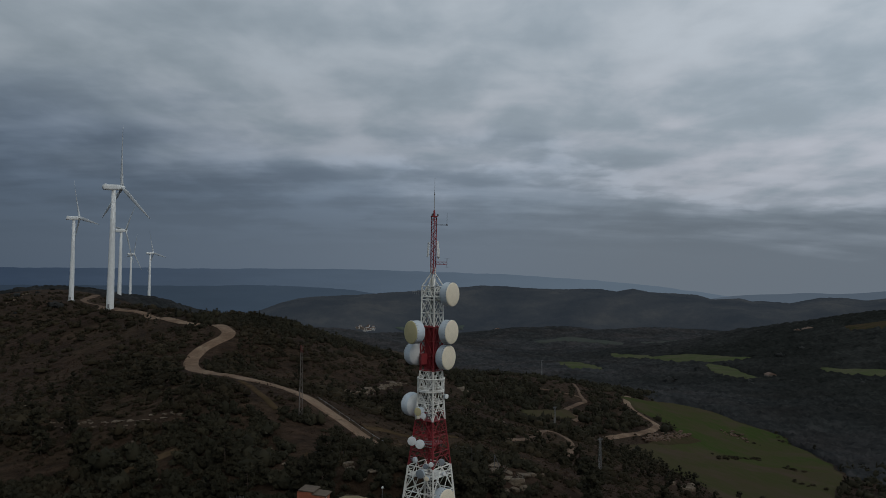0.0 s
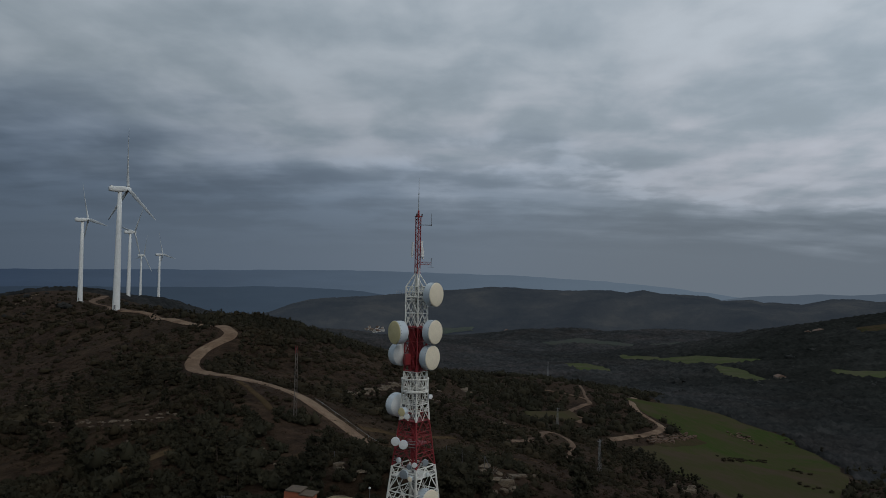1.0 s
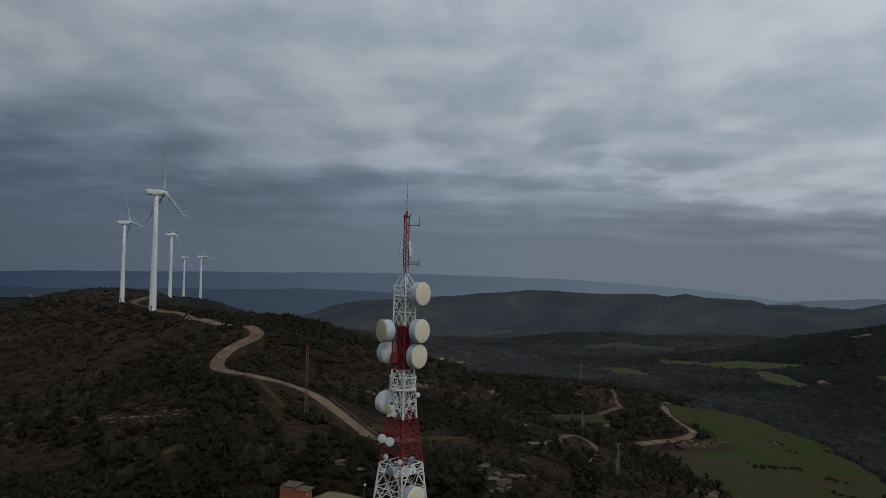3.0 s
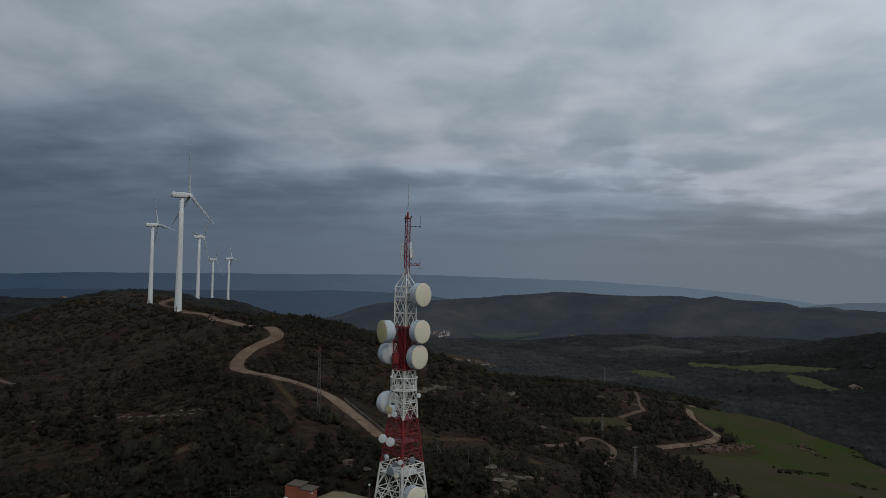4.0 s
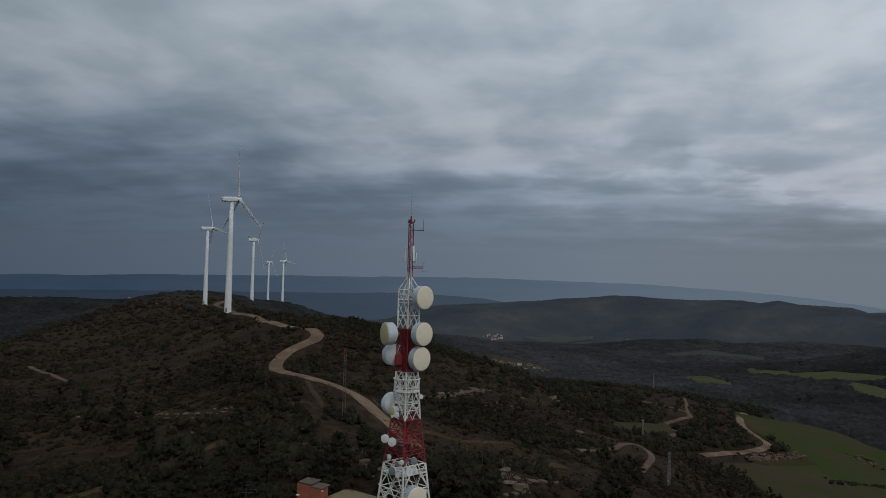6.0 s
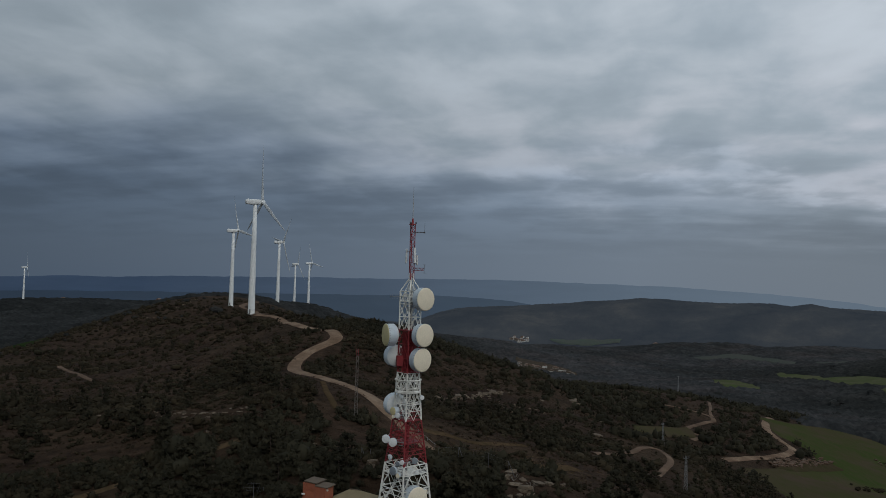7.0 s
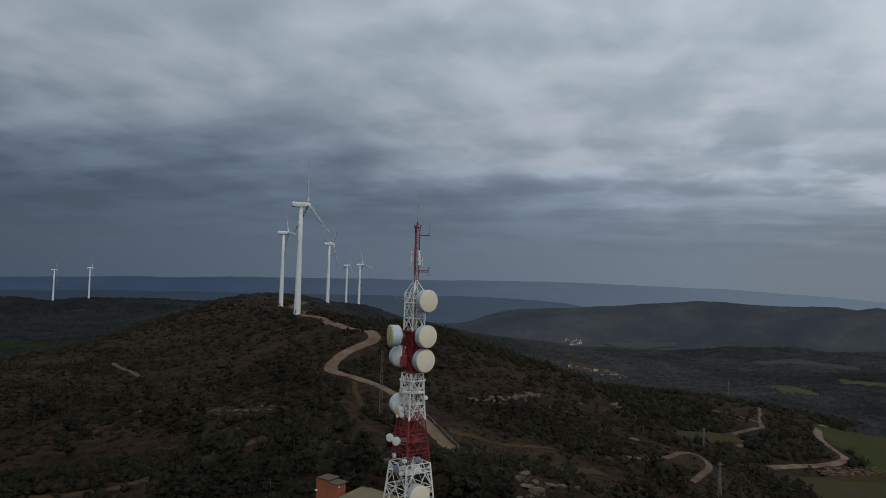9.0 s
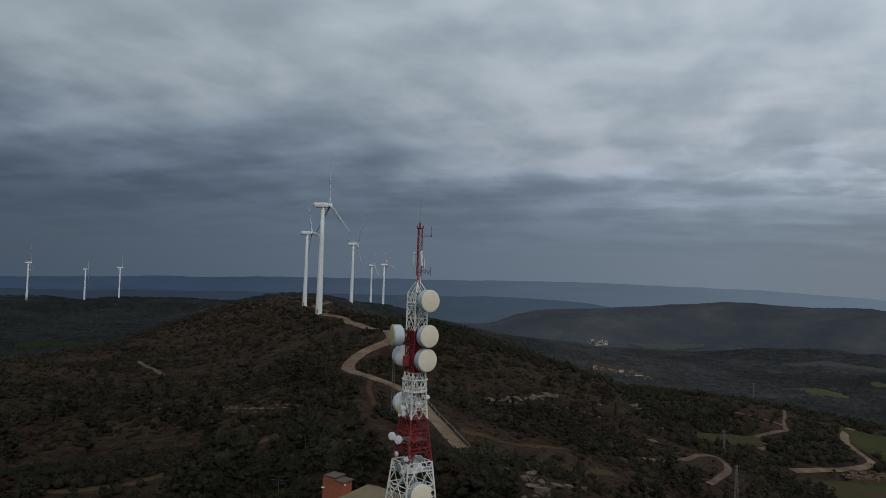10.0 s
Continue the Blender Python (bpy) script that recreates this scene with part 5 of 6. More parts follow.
# ---- rocks ----
def rock_mesh(seed, flat):
    bm = bmesh.new()
    bmesh.ops.create_icosphere(bm, subdivisions=2, radius=1.0)
    for v in bm.verts:
        p = v.co * 1.1 + Vector((seed * 7.1, seed * 3.3, 0))
        cell = noise.cell(v.co * 1.7 + Vector((seed * 5.0, 0, 0)))
        d = 1 + 0.38 * noise.noise(p) + 0.20 * noise.noise(p * 2.7) + 0.10 * noise.noise(p * 6) + 0.10 * cell
        v.co *= d
        v.co.z *= flat
        for ax, lim in (("z", 0.55 * flat), ("x", 0.8)):
            if ax == "z" and v.co.z > lim:
                v.co.z = lim + (v.co.z - lim) * 0.25
            if ax == "x" and v.co.x > lim:
                v.co.x = lim + (v.co.x - lim) * 0.3
    me = bpy.data.meshes.new("boulder")
    bm.to_mesh(me)
    bm.free()
    me.materials.append(M["rock"])
    return me


ROCKS = [rock_mesh(s, f) for s, f in ((1, 0.8), (2, 0.55), (3, 0.9), (4, 0.45), (5, 0.7), (6, 0.35))]
pick = random.Random(11)


def boulder(x, y, size, label, group, flat=None, sink=0.3):
    me = ROCKS[(3, 5)[pick.random() > 0.5]] if flat else pick.choice(ROCKS)
    ob = new("boulder", me)
    sx, sy = size * pick.uniform(0.8, 1.25), size * pick.uniform(0.7, 1.1)
    sz = size * pick.uniform(0.8, 1.15)
    ob.matrix_basis = Matrix.LocRotScale((x, y, land1(x, y) + sz * (0.25 - sink * 0.4)), Euler((pick.uniform(-0.2, 0.2), pick.uniform(-0.2, 0.2), pick.uniform(0, 6.3))), (sx, sy, sz))
    tagged(ob, label, "rock", group)


# a broken ledge of rock across the slope, with fallen blocks below it
for i in range(52):
    u = (i // 2 + pick.random()) / 26
    x, y = -22.8 + 12.2 * u + pick.gauss(0, 0.8), 223 + 50 * u + pick.gauss(0, 1.6)
    boulder(x, y, pick.uniform(0.7, 1.25) * pick.choice((0.8, 1.0, 1.5)) * (1.0 - 0.35 * abs(u - 0.4)), "pale brown weathered limestone ledge on a scrubby slope", "limestone outcrop", i % 5 == 0, 0.35)
for i in range(26):
    u = pick.random()
    x, y = -14 + 14 * u + pick.gauss(0, 3.0), 226 + 42 * u + pick.gauss(0, 5)
    boulder(x, y, pick.uniform(0.3, 0.9), "fallen limestone block among scrub below a ledge", "limestone outcrop", i % 2 == 0, 0.4)
for i in range(56):
    u = i / 55
    x = -81 + 33 * u + pick.uniform(-0.9, 0.9)
    y = 150.5 + (-59.4 - x) * 0.5 + pick.choice((0, 0, 0, 2.2, -2.6)) + pick.uniform(-0.7, 0.7)
    boulder(x, y, pick.uniform(0.2, 0.45) * pick.uniform(1.0, 1.8), "low flat slab of pale limestone among scrub", "limestone ledge", True)
for x, y, s in ((9.4, 110.6, 1.0), (11.0, 108.6, 1.25), (12.6, 108.0, 1.5), (12.0, 105.5, 1.0), (13.4, 106.8, 0.8), (10.6, 104.6, 0.7), (-8.2, 109.5, 1.1), (-9.4, 108.2, 0.8), (17.5, 117, 0.6), (19.5, 121, 0.7), (4.4, 112.6, 0.9), (6.2, 112.4, 0.7), (9.9, 113.7, 1.2), (14.1, 112.1, 1.3), (11.8, 111.6, 0.8), (15.4, 114.1, 0.9), (-12.2, 114.0, 1.2), (-11.7, 111.3, 1.0)):
    boulder(x, y, s * 0.8, "large pale boulder among dark bushes", "boulders on the knoll", None, 0.2)
for x, y, s in ((23, 248, 1.7), (13, 324, 2.6), (14.5, 319, 1.6), (2, 290, 1.4), (-1, 283, 1.2), (19, 300, 1.5), (25, 292, 1.1), (16, 276, 1.0), (73, 211, 1.9), (71, 206.5, 1.5), (75.5, 216, 1.6), (69, 213, 1.1)):
    boulder(x, y, s, "lone pale rock on a dark slope", "scattered rocks")
for i in range(22):
    x, y = pick.uniform(-128, -92), pick.uniform(158, 182)
    boulder(x, y, pick.uniform(0.25, 0.8), "small pale stone among scrub", "scattered stones", True)
for i in range(14):
    x, y = pick.uniform(-60, -20), pick.uniform(100, 140)
    boulder(x, y, pick.uniform(0.25, 0.6), "small pale stone among scrub", "scattered stones", True)
for i in range(20):
    a = pick.uniform(0, 6.28)
    cx, cy = ((-305, 555), (-312, 572), (-299, 534), (-301, 493), (-380, 538))[i % 5]
    x, y = cx + 5 * math.cos(a) * pick.random(), cy + 9 * math.sin(a) * pick.random()
    boulder(x, y, pick.uniform(0.5, 1.2), "pale rock on the hilltop", "hilltop rocks")
# heap of field stones
RED_ROCKS = []
for me in ROCKS[:3]:
    me = me.copy()
    me.materials[0] = M["red_stone"]
    RED_ROCKS.append(me)
heap = random.Random(4)
for i in range(150):
    u = heap.random()
    x, y = 91 + 32 * u + heap.gauss(0, 1.8), 313 + 41 * u + heap.gauss(0, 2.4)
    if i >= 120:
        x, y = heap.gauss(160, 3.0), heap.gauss(392, 6)
    ob = new("field_stone", heap.choice(RED_ROCKS))
    s = heap.uniform(0.35, 0.7) * heap.uniform(1.0, 1.8)
    ob.matrix_basis = Matrix.LocRotScale((x, y, land1(x, y) + 0.75 + s * 0.2), Euler((0, 0, heap.uniform(0, 6))), (s, s, s * 0.8))
    tagged(ob, "reddish-grey stone on a cleared field heap", "rock", "heap of field stones")

def dead_shrub(x, y, high, seed):
    """Bleached bare branches that fork twice."""
    pick_ = random.Random(seed)
    t = thing("dead_shrub", pose(x, y, land1(x, y)), "bleached bare branches of a dead shrub among boulders", "shrub", "dead shrubs")
    for i in range(6):
        a = i * 1.05 + pick_.uniform(-0.3, 0.3)
        mid = Vector((0.45 * math.cos(a), 0.45 * math.sin(a), pick_.uniform(0.4, 0.6))) * high
        stem = part("branch", Geo().tube((0, 0, -0.1), mid, 0.035, 0.024, 5), M["dead_wood"], t)
        for k in (-0.5, 0.4):
            tip = mid + Vector((0.35 * math.cos(a + k), 0.35 * math.sin(a + k), pick_.uniform(0.15, 0.5))) * high
            part("twig", Geo().tube(mid, tip, 0.022, 0.008, 5), M["dead_wood"], stem)


for i, (x, y, high) in enumerate(((10.6, 110.4, 1.25), (13.3, 109.4, 1.1), (3.2, 116.8, 1.0))):
    dead_shrub(x, y, high, 60 + i)

# ---- far houses ----
def house(x, y, w, d, hgt, turn, label, wall="render_pale", roof="roof_tile", name="house"):
    z = surface(x, y)
    t = thing(name, pose(x, y, z - 1.5, 0, 0, turn), label, "house", "far houses")
    part("wall", Geo().box((0, 0, (hgt + 1.5) / 2), (w, d, hgt + 1.5)), M[wall], t)
    e, rise, o = hgt + 1.5, w * 0.22, 0.4
    g = Geo().add([(-w / 2 - o, -d / 2 - o, e), (w / 2 + o, -d / 2 - o, e), (w / 2 + o, d / 2 + o, e), (-w / 2 - o, d / 2 + o, e), (0, -d / 2 - o, e + rise), (0, d / 2 + o, e + rise)],
                  [(0, 4, 5, 3), (1, 2, 5, 4), (0, 1, 4), (2, 3, 5), (3, 2, 1, 0)])
    part("roof", g, M[roof], t)
    rows = max(1, int(hgt / 3))
    for i in range(max(2, int(w / 3.5))):
        for k in range(rows):
            px = -w / 2 + (i + 0.5) * w / max(2, int(w / 3.5))
            part("window", Geo().box((px, -d / 2 - 0.02, 1.5 + 1.6 + 3 * k), (1.0, 0.12, 1.3)), M["pane_dark"], t)


hs = random.Random(21)
for i in range(24):
    house(-212 + 42 * hs.random() + i * 0.9, 2026 + 34 * hs.random(), hs.uniform(5, 8), hs.uniform(5, 7), hs.uniform(4, 7), hs.uniform(-40, 40), "pale stone village house far across the valley", hs.choice(("render_pale", "dim_white", "dim_white")))
for x, y, w, d, hgt, tn, wall, roof in ((-84, 1165, 8, 8, 4, 10, "dim_white", "roof_tile"), (-81, 1148, 7, 7, 3.5, -10, "dim_white", "roof_tile"), (-70, 1150, 13, 9, 4.5, 20, "render_pale", "roof_tile"), (-62, 1143, 11, 9, 5, -15, "render_pale", "roof_tile"), (-54, 1140, 12, 8, 4.5, 5, "render_pale", "roof_tile"), (-43, 1138, 9, 8, 7, 0, "dim_white", "roof_tile"), (-46, 1122, 13, 8, 3.5, 8, "render_pale", "roof_grey"), (-31, 1106, 14, 7, 3.5, 8, "dim_white", "roof_grey"), (-22, 1098, 13, 6, 3.2, 4, "dim_white", "roof_grey"), (-16, 1118, 15, 7, 4.5, 6, "dim_white", "roof_grey"), (-4, 1088, 17, 7, 4.2, -6, "dim_white", "roof_grey"), (-27, 1136, 12, 8, 5.0, 12, "render_pale", "roof_tile")):
    house(x - 9, y - 6, w * 0.72, d * 0.72, hgt * 0.72, tn, "farmstead house with a tiled roof in the valley", wall, roof)
for x, y, w in ((322, 704, 9), (488, 988, 8), (494, 976, 9), (502, 982, 7), (171, 1933, 14), (-1180, 1500, 30), (-1000, 1600, 36)):
    house(x, y, w, 7, 2.8, hs.uniform(-30, 30), "isolated pale farm building among fields", "render_pale", "roof_tile", "farmhouse")

# ---- plants ----
rng = np.random.RandomState(8)


def ico(sub):
    bm = bmesh.new()
    bmesh.ops.create_icosphere(bm, subdivisions=sub, radius=1.0)
    v = np.array([p.co[:] for p in bm.verts])
    f = np.array([[w.index for w in q.verts] for q in bm.faces])
    bm.free()
    return v, f


ICO1 = ico(1)


def leaf_cards(n, size, shape, seed):
    """Small leafy sprays: bent two-triangle blades standing off an ellipsoid."""
    r = np.random.RandomState(seed)
    d = r.normal(size=(n, 3))
    d /= np.linalg.norm(d, axis=1)[:, None]
    d[:, 2] = np.abs(d[:, 2]) * 0.9 - 0.05
    c = d * shape * r.uniform(0.75, 1.12, (n, 1))
    t = np.cross(d, r.normal(size=(n, 3)))
    t /= np.linalg.norm(t, axis=1)[:, None]
    o = d + 0.7 * r.normal(size=(n, 3))
    o /= np.linalg.norm(o, axis=1)[:, None]
    s = size * r.uniform(0.6, 1.4, (n, 1))
    v = np.stack([c - t * s * 0.5, c + t * s * 0.5, c + o * s * 1.2, c - o * s * 0.4], 1).reshape(-1, 3)
    k = np.arange(n)[:, None] * 4
    return v, np.concatenate([k + [0, 1, 2], k + [1, 0, 3]])


def join(pieces):
    vs, fs, n = [], [], 0
    for v, f in pieces:
        vs.append(v)
        fs.append(f + n)
        n += len(v)
    return np.concatenate(vs), np.concatenate(fs)


def blob(base, shape, seed, rough):
    r = np.random.RandomState(seed)
    v, f = base
    k = 1 + rough * r.uniform(-1, 1, (len(v), 1))
    w = v * k * shape
    return w, f


def bush(seed):
    """A ragged shrub a metre in radius: three to five lobes under sprays."""
    r = np.random.RandomState(seed)
    out = []
    for i in range(r.randint(3, 6)):
        s = r.uniform(0.30, 0.58)
        a, d = r.uniform(0, 6.283), r.uniform(0.1, 0.62)
        at = np.array([d * math.cos(a), d * math.sin(a), s * r.uniform(0.5, 1.1)])
        shape = np.array([s, s, s * r.uniform(0.75, 1.05)])
        v, f = blob(ICO1, shape * 0.78, seed * 9 + i, 0.42)
        out.append((v + at, f))
        v, f = leaf_cards(17, 0.18, shape, seed * 7 + i)
        out.append((v + at, f))
    return join(out)


def pine(seed, clumps=24, cards=15):
    """A crown of flattened clumps on tiers, ragged, wider below; one unit tall."""
    r = np.random.RandomState(seed)
    out = []
    for i in range(clumps):
        u = (i + r.random()) / clumps
        z = 0.10 + 0.86 * u
        wide = 0.31 * math.sin(math.pi * (0.14 + 0.80 * u)) ** 0.8 + 0.02
        a = r.uniform(0, 6.283)
        d = wide * r.uniform(0.25, 1.0)
        at = np.array([d * math.cos(a), d * math.sin(a), z])
        s = r.uniform(0.09, 0.155) * (1.1 - 0.25 * u)
        shape = np.array([s, s, s * 0.85])
        v, f = blob(ICO1, shape * 0.8, seed * 31 + i, 0.3)
        out.append((v + at, f))
        v, f = leaf_cards(cards, 0.052 if cards > 12 else 0.075, shape, seed * 17 + i)
        out.append((v + at, f))
    return join(out)


def tuft(seed, lobes):
    """A far tree: a few rough lobes."""
    r = np.random.RandomState(seed)
    out = []
    for i in range(lobes):
        s = r.uniform(0.5, 0.8)
        at = np.array([r.uniform(-0.5, 0.5), r.uniform(-0.5, 0.5), s * r.uniform(0.5, 1.1)])
        v, f = blob(ICO1, np.array([s, s, s * r.uniform(0.8, 1.2)]), seed * 5 + i, 0.35)
        out.append((v + at, f))
    return join(out)


def scatter(name, label, category, templates, x, y, size, squash, mat, sink=0.1, lie=land):
    """One mesh of many plants, each a turned, sized copy of a template."""
    z = lie(x, y)
    vs, fs, n = [], [], 0
    which = rng.randint(0, len(templates), len(x))
    for t, (tv, tf) in enumerate(templates):
        i = np.nonzero(which == t)[0]
        if not len(i):
            continue
        a = rng.uniform(0, 6.283, len(i))
        ca, sa = np.cos(a)[:, None], np.sin(a)[:, None]
        s = size[i][:, None]
        wx = (tv[None, :, 0] * ca - tv[None, :, 1] * sa) * s + x[i][:, None]
        wy = (tv[None, :, 0] * sa + tv[None, :, 1] * ca) * s + y[i][:, None]
        wz = tv[None, :, 2] * s * squash[i][:, None] + z[i][:, None] - sink * s
        vs.append(np.stack([wx, wy, wz], -1).reshape(-1, 3))
        fs.append((tf[None] + (np.arange(len(i)) * len(tv))[:, None, None] + n).reshape(-1, 3))
        n += len(i) * len(tv)
    ob = new(name, array_mesh(name, np.concatenate(vs), np.concatenate(fs), M[mat], True))
    return tagged(ob, label, category, kind="stuff")


def spots(n, r0, r1, a0, a1, margin, tall=(0.0,), bare=True):
    r = np.sqrt(rng.uniform(r0**2, r1**2, n))
    a = np.radians(rng.uniform(a0, a1, n))
    x, y = 12 + r * np.sin(a), r * np.cos(a)
    ok = clear_of(x, y, margin, tall, bare)
    return x[ok], y[ok]


def thicket(x, y):
    """How wooded the place is, 0 to 1."""
    grassy = np.exp(-((x - 4) ** 2 / 18**2 + (y - 152) ** 2 / 17**2)) * 0.95 + np.exp(-((x + 36) ** 2 / 16**2 + (y - 232) ** 2 / 34**2)) * 0.6
    return np.clip(0.5 + 0.3 * step(150, 115, np.hypot(x, y)) - grassy + 1.1 * fractal(x, y, 70.0, 3) + 0.25 * fractal(x + 333, y, 17.0, 2), 0, 1)


def clump(x, y):
    """Where bushes crowd together, 0 to 1."""
    return np.clip(thicket(x, y) * 0.75 + 1.3 * fractal(x - 77, y + 31, 24.0, 2), 0, 1)


def shade_side(x, y):
    """More trees on the slopes down to the valley and below the tower."""
    return np.clip(0.22 + step(-25, 30, x) * 0.4 + step(165, 112, np.hypot(x, y)) * 0.75, 0, 1)


BUSHES = [bush(s) for s in range(1, 9)]
PINES = [pine(s) for s in range(40, 46)]
FAR_TUFTS = [tuft(s, 1) for s in range(80, 88)]

def heath(seed):
    """A low tussock of sprays alone."""
    return leaf_cards(8, 0.38, np.array([0.75, 0.75, 0.42]), seed)


def spray_tree(seed):
    """A middle-distance tree: rough lobes under a few sprays."""
    a = tuft(seed, 2)
    v, f = leaf_cards(10, 0.40, np.array([0.95, 0.95, 1.1]), seed + 3)
    return join([a, (v + np.array([0, 0, 0.25]), f)])


SPRAYS = [spray_tree(s) for s in range(120, 128)]
HEATH = [heath(s) for s in range(100, 108)]

# near shrubs
x, y = spots(17500, 88, 275, -52, 38, 0.7, (0.0, 3.0, 6.0, 9.0))
k = rng.random(len(x)) < 0.20 + 0.16 * step(-30, -80, x) + 0.80 * clump(x, y)
x, y = x[k], y[k]
belt = (np.hypot(x, y) < 150) & (x < 4)
k = ~belt | (rng.random(len(x)) < 0.35)
x, y = x[k], y[k]
size = np.minimum(np.exp(rng.normal(-0.12, 0.40, len(x))) * (0.5 + 1.1 * clump(x, y)), 2.6)
terraced = np.exp(-((x - 2) ** 2 / 17**2 + (y - 150) ** 2 / 18**2))
k = rng.random(len(x)) > 1.1 * terraced
x, y, size = x[k], y[k], size[k]
near_ = np.hypot(x, y) < 175
scatter("scrub", "dense dark olive evergreen scrub on the hillside", "shrubs", BUSHES, x[near_], y[near_], size[near_], rng.uniform(0.7, 1.15, near_.sum()), "scrub")
scatter("upper_scrub", "dark evergreen scrub up the hillside", "shrubs", SPRAYS, x[~near_], y[~near_], size[~near_] * 0.85, rng.uniform(0.6, 0.95, (~near_).sum()), "scrub")
x, y = spots(3600, 88, 152, -50, 2, 0.7, (0.0, 3.0, 6.0, 9.0))
k = rng.random(len(x)) < 0.95 * np.clip(0.75 + 1.2 * fractal(x + 11, y, 26.0, 2), 0, 1)
x, y = x[k], y[k]
scatter("thicket", "closed dark thicket of kermes oak below the yard", "shrubs", BUSHES, x, y, np.exp(rng.normal(0.22, 0.34, len(x))), rng.uniform(0.75, 1.25, len(x)), "pine")
# dry brush and grass tussocks between
x, y = spots(15500, 88, 300, -52, 38, 0.0, (0.0,), False)
k = rng.random(len(x)) < 1.1 - 0.55 * thicket(x, y)
x, y = x[k], y[k]
scatter("dry_brush", "low dry brown heath and grass tussocks", "shrubs", HEATH, x, y, rng.uniform(0.4, 1.1, len(x)), rng.uniform(0.5, 0.9, len(x)), "dry_brush")
# straw-coloured grass on the terraces
x, y = rng.normal(5, 9, 1500), rng.normal(149, 10, 1500)
k = clear_of(x, y, 0.0, (0.0,), False) & (rng.random(1500) < np.clip(0.6 + 1.5 * fractal(x, y + 9, 14.0, 2), 0, 1))
scatter("straw_grass", "dry straw-coloured grass on a terrace", "grass", HEATH, x[k], y[k], rng.uniform(0.5, 1.2, k.sum()), rng.uniform(0.35, 0.7, k.sum()), "straw")
# mid-distance: open brown scrub on the ridge, denser woods down its far side
x, y = spots(17000, 265, 680, -54, 40, 0.8, (0.0, 5.0, 10.0))
k = rng.random(len(x)) < 0.42 + 0.58 * thicket(x, y)
x, y = x[k], y[k]
size = np.exp(rng.normal(0.2, 0.40, len(x))) * (0.7 + 0.7 * thicket(x, y))
open_ = x < -30 + 0.05 * (y - 265) + 60 * fractal(x, y, 90.0, 2)
scatter("ridge_scrub", "low brown-green scrub on the open ridge", "shrubs", SPRAYS, x[open_], y[open_], np.minimum(size[open_] * 0.92, 2.5), rng.uniform(0.6, 1.0, open_.sum()), "scrub")
wood = ~open_ & ~((x > 150) & (y > 335))
scatter("hillside_woods", "dark evergreen oak and pine woods on the slopes", "woods", SPRAYS, x[wood], y[wood], np.minimum(size[wood] * 1.2, 2.6), rng.uniform(0.75, 1.25, wood.sum()), "pine")
x, y = spots(7500, 270, 480, -54, 30, 0.3, (0.0,), False)
scatter("heath", "low brown heath between the trees", "shrubs", HEATH[:4], x, y, rng.uniform(0.6, 1.6, len(x)), rng.uniform(0.5, 0.9, len(x)), "dry_brush")
# woods of the valley: one uneven roof of crowns with clearings, and single trees that rise from it
def wooded(x, y):
    """True where closed woods stand."""
    r = np.hypot(x, y)
    scrubby = (r < 720) & (x > -430) & (x < 10 + 0.06 * (y - 265) + 60 * fractal(x, y, 90.0, 2))
    return np.clip((0.62 + 1.1 * fractal(x, y, 150.0, 4)) * 5.0, 0, 1) * (1 - scrubby)


az = np.radians(np.arange(-54, 41, 0.2))
rows_ = 300 * 1.0064 ** np.arange(294)
rr, aa = np.meshgrid(rows_, az, indexing="ij")
x, y = 12 + rr * np.sin(aa), rr * np.cos(aa)
free = clear_of(x.ravel(), y.ravel(), 2.5, (0.0, 8.0), False).reshape(x.shape)
full = wooded(x, y) * free * np.maximum(step(505, 590, rr), step(128, 150, x) * step(305, 340, rr))
lump = np.random.RandomState(17).rand(*x.shape) ** 1.4
z = land(x, y) + full * (0.8 + lump * np.minimum(1.6 + rr * 0.0022, 4.2) + 1.5 * fractal(x, y, 28.0, 2)) - 1.4 * (1 - full)
n, m = rr.shape
i, j = np.meshgrid(np.arange(n - 1), np.arange(m - 1), indexing="ij")
quads = np.stack([i * m + j, i * m + j + 1, (i + 1) * m + j + 1, (i + 1) * m + j], -1).reshape(-1, 4)
some = full.ravel()[quads].max(1) > 0
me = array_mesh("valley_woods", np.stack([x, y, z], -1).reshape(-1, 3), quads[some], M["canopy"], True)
if sum(q.normal.z for q in me.polygons) < 0:
    me.flip_normals()
tagged(new("valley_woods", me), "dark oak and pine woods covering the valley", "woods", kind="stuff")

x, y = spots(4500, 560, 1500, -54, 40, 2.0)
k = rng.random(len(x)) < 0.25 + 0.75 * np.clip(0.5 + fractal(x, y, 160.0, 3), 0, 1)
x, y = x[k], y[k]
scatter("tall_trees", "taller dark trees that rise from the woods", "woods", SPRAYS, x, y, np.exp(rng.normal(0.75, 0.35, len(x))), rng.uniform(0.7, 1.1, len(x)), "woods", 0.2)
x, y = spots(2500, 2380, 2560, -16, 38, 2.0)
# crest trees share the hills' painted haze glow
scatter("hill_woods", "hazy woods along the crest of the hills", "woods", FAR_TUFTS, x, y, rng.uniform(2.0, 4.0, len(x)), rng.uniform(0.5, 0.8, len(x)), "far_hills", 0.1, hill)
# bushes that close round the lower end of the road
bx, by = rng.uniform(-4, 7, 60), rng.uniform(103.5, 109.5, 60)
scatter("roadside_bushes", "dark bushes at the foot of the road", "shrubs", BUSHES, bx, by, rng.uniform(0.7, 1.5, 60), rng.uniform(0.8, 1.2, 60), "scrub")
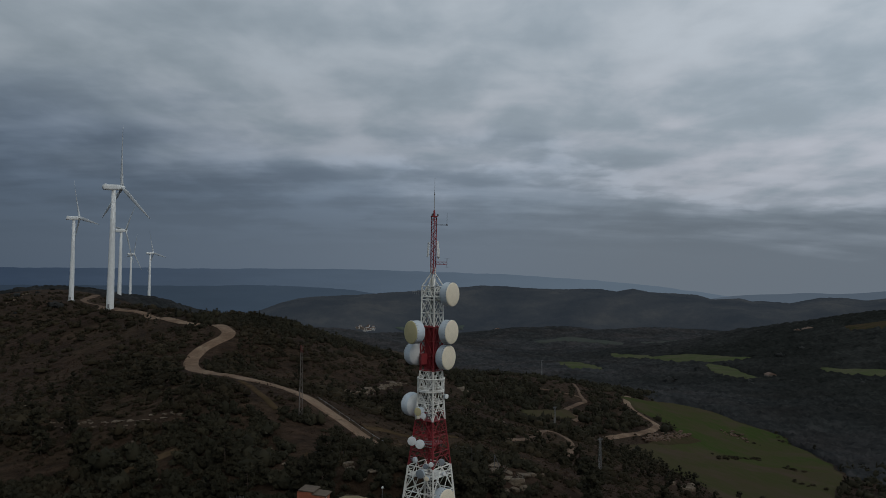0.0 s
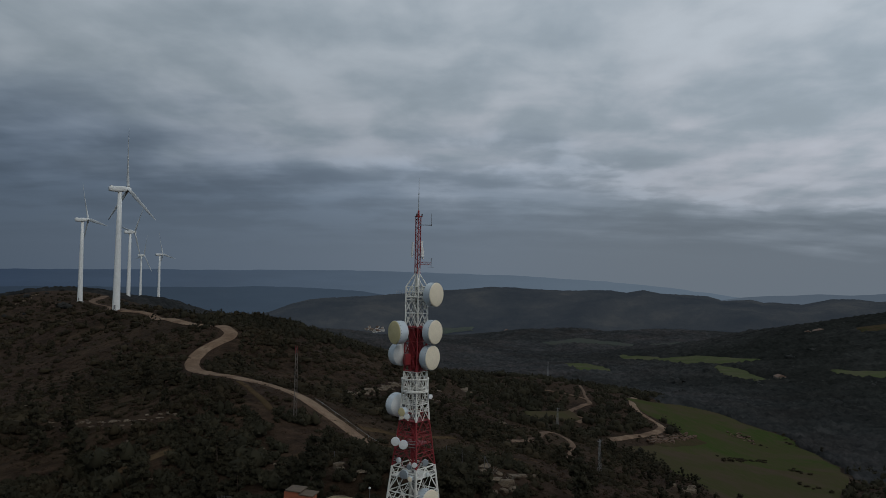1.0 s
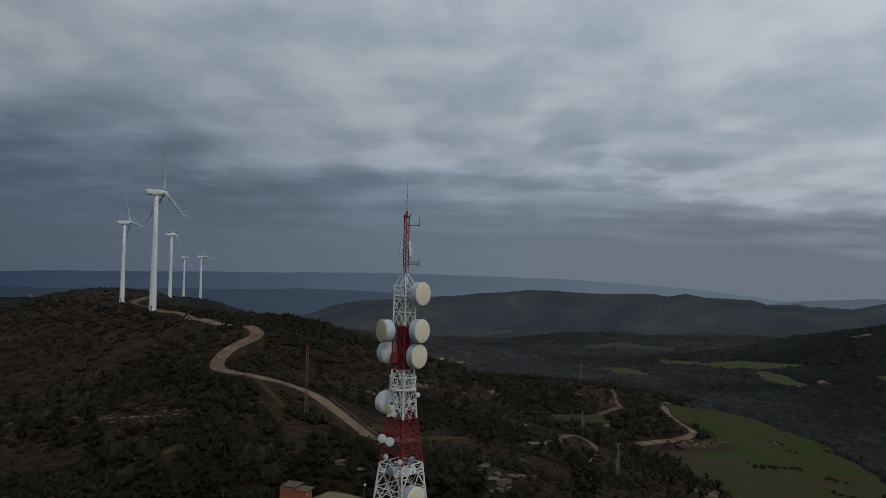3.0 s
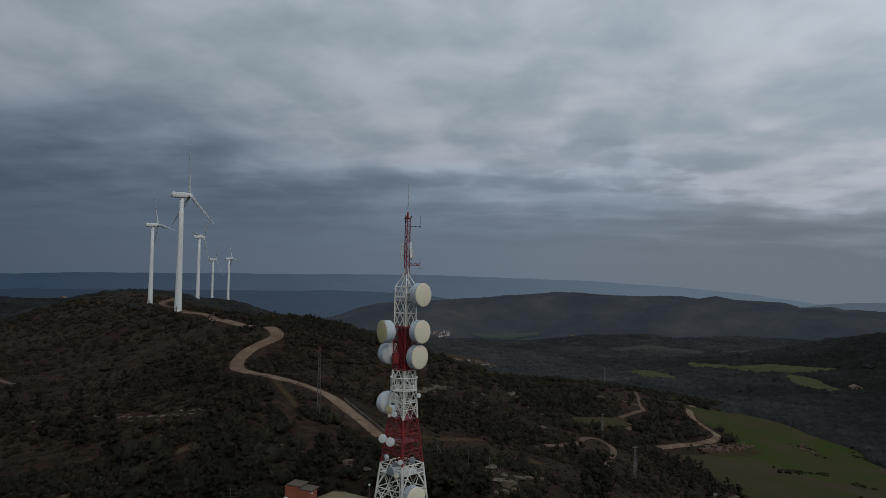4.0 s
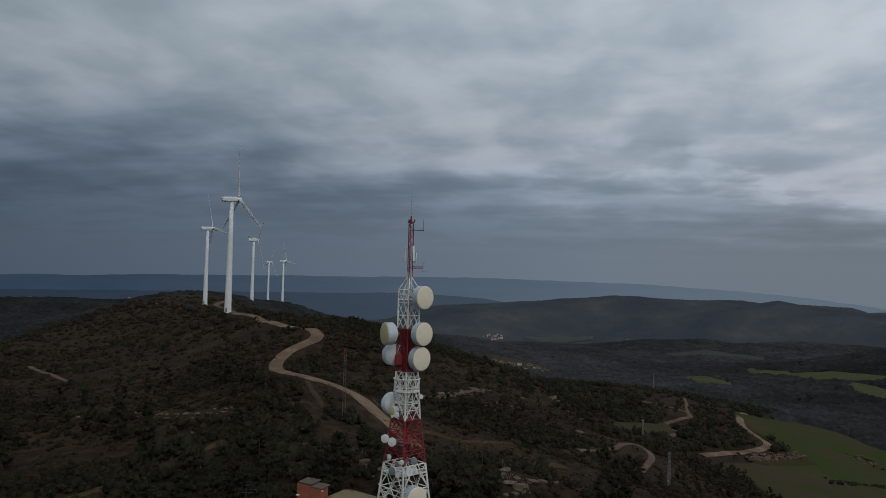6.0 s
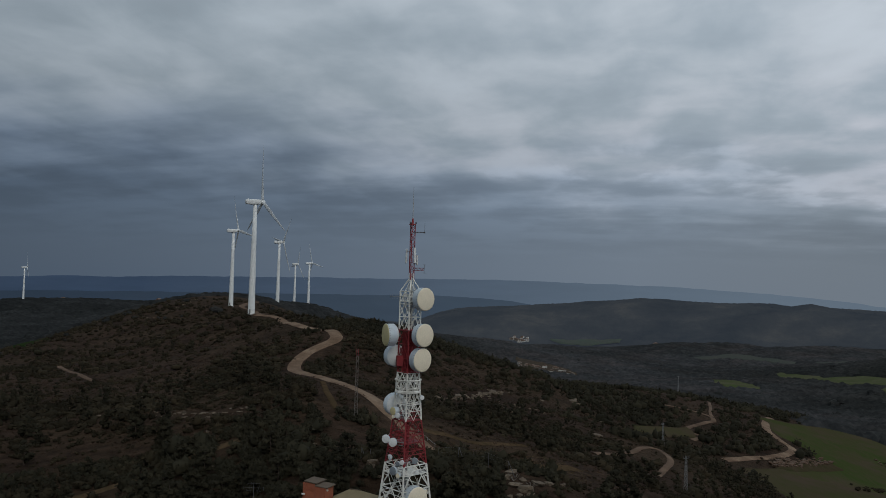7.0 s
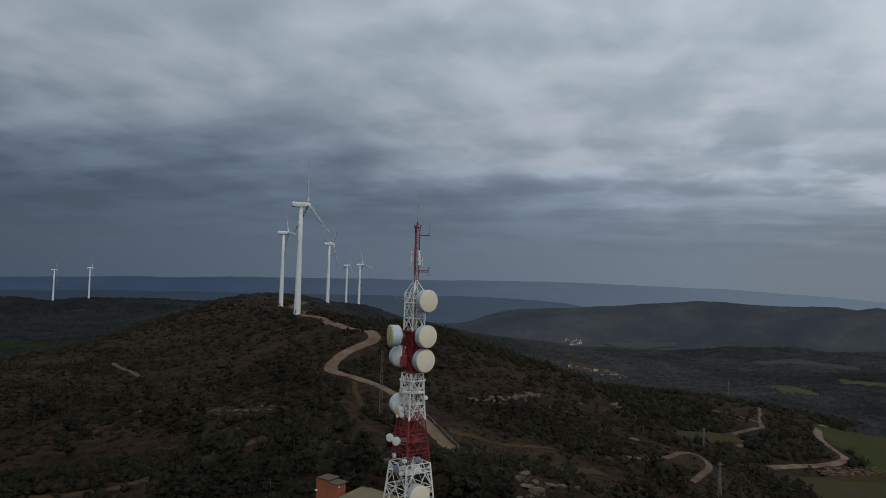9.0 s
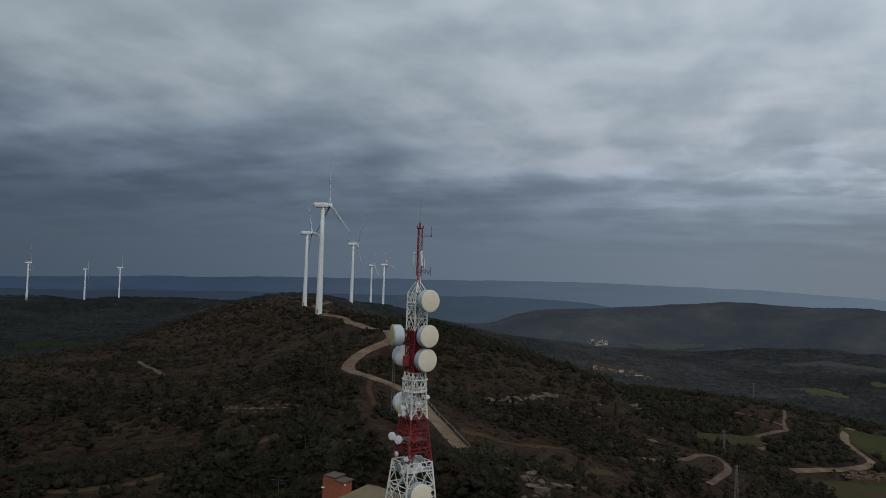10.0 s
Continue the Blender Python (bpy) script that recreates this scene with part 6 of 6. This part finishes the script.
# bushy islands and hedges in the big field
along = [rng.uniform(0, 1, n) for n in (44, 12, 8, 8, 14, 16)]
ends = ((119, 309, 147, 332), (161, 398, 165, 375), (149, 318, 154, 311), (139, 288, 147, 279), (194, 422, 185, 388), (84, 309, 120, 352))
ix = np.concatenate([a + (c - a) * u + rng.normal(0, 1.6, len(u)) for u, (a, _, c, _) in zip(along, ends)])
iy = np.concatenate([b + (d - b) * u + rng.normal(0, 1.6, len(u)) for u, (_, b, _, d) in zip(along, ends)])
scatter("field_bushes", "dark bushy islands left uncut in the field", "shrubs", BUSHES, ix, iy, rng.uniform(0.7, 1.5, len(ix)), rng.uniform(0.5, 0.9, len(ix)), "scrub", 0.0, lambda x, y: land(x, y) + 0.55)

# round oaks along the far field, and clumps beside the road
ox = np.concatenate([rng.normal(cx, sx, n) for cx, sx, n in ((-442, 9, 5), (-500, 14, 4), (-305, 6, 5), (-350, 16, 5), (-400, 14, 4))])
oy = np.concatenate([rng.normal(cy, 4, n) for cy, n in ((462, 5), (486, 4), (402, 5), (410, 5), (434, 4))])
scatter("field_oaks", "round dark oaks at the edge of a green field", "trees", SPRAYS, ox, oy, rng.uniform(1.8, 3.4, len(ox)), rng.uniform(0.9, 1.25, len(ox)), "pine")
kx = np.concatenate([rng.normal(cx, sx, n) for cx, sx, n in ((-81, 2.2, 16), (-63, 1.8, 12), (-59, 1.6, 8), (-22.5, 0.8, 4))])
ky = np.concatenate([rng.normal(cy, sy, n) for cy, sy, n in ((262, 4.0, 16), (222, 3.0, 12), (209, 1.6, 8), (143, 0.8, 4))])
scatter("roadside_clumps", "dark bushes crowding the bends of the road", "shrubs", BUSHES, kx, ky, rng.uniform(0.8, 1.7, len(kx)), rng.uniform(0.9, 1.3, len(kx)), "pine")

# a close belt of pines down the far side of the ridge
u = rng.uniform(0, 1, 1500)
px, py = -84 + 92 * u + rng.normal(0, 11, 1500), 305 + 140 * u**1.1 + rng.normal(0, 14, 1500)
k = clear_of(px, py, 1.5, (0.0, 5.0, 10.0))
scatter("ridge_pines", "close belt of dark pines down the side of the ridge", "trees", SPRAYS, px[k], py[k], rng.uniform(1.0, 2.0, k.sum()), rng.uniform(0.9, 1.3, k.sum()), "pine")

# pines past the singly built ones
x, y = spots(4200, 92, 420, -50, 36, 1.0, (0.0, 5.0, 10.0, 15.0, 20.0))
knoll = (np.abs(x - 6) < 17) & (y > 104) & (y < 134)
k = ~knoll & (rng.random(len(x)) < np.clip(shade_side(x, y) * (thicket(x, y) * 1.5 - 0.25), 0, 1))
x, y = x[k], y[k]
r = np.hypot(x, y)
nearest = np.argsort(r)
single, rest = nearest[:170], nearest[170:]
high = rng.uniform(2.8, 6.2, len(x)) * np.interp(r, [200, 270], [1.0, 0.68])
scatter("pine_wood", "dark pines scattered over the slopes", "trees", [pine(s, 10, 7) for s in range(50, 56)], x[rest], y[rest], high[rest], np.ones(len(rest)), "pine", 0.05)

# single pines, each with its trunk and crown
protos = []
for s, (v, f) in enumerate(PINES):
    crown = array_mesh("crown", v, f, M["pine"])
    g = Geo()
    bend = 0.02 * (s - 2.5)
    g.tube((0, 0, -0.06), (bend, 0, 0.35), 0.028, 0.020, 7, False).tube((bend, 0, 0.35), (0, bend, 0.92), 0.020, 0.006, 6, False)
    for k in range(7):
        a, z = k * 2.4 + s, 0.25 + 0.09 * k
        g.tube((bend * 0.6, 0, z), (0.22 * math.cos(a) * (1 - z * 0.6), 0.22 * math.sin(a) * (1 - z * 0.6), z + 0.07), 0.009, 0.004, 5, False)
    protos.append((crown, g.mesh("trunk", M["bark"])))
for i in single:
    crown, trunk = protos[i % len(protos)]
    s = float(high[i])
    t = thing("pine_tree", Matrix.LocRotScale((x[i], y[i], land1(x[i], y[i])), Euler((0, 0, float(rng.uniform(0, 6.28)))), (s * 1.05, s * 1.05, s)), "dark green Aleppo pine with a ragged crown" if s > 4.2 else "young dark green pine with a dense low crown", "tree", "pines on the slope")
    part("trunk", trunk, None, t)
    part("crown", crown, None, t)
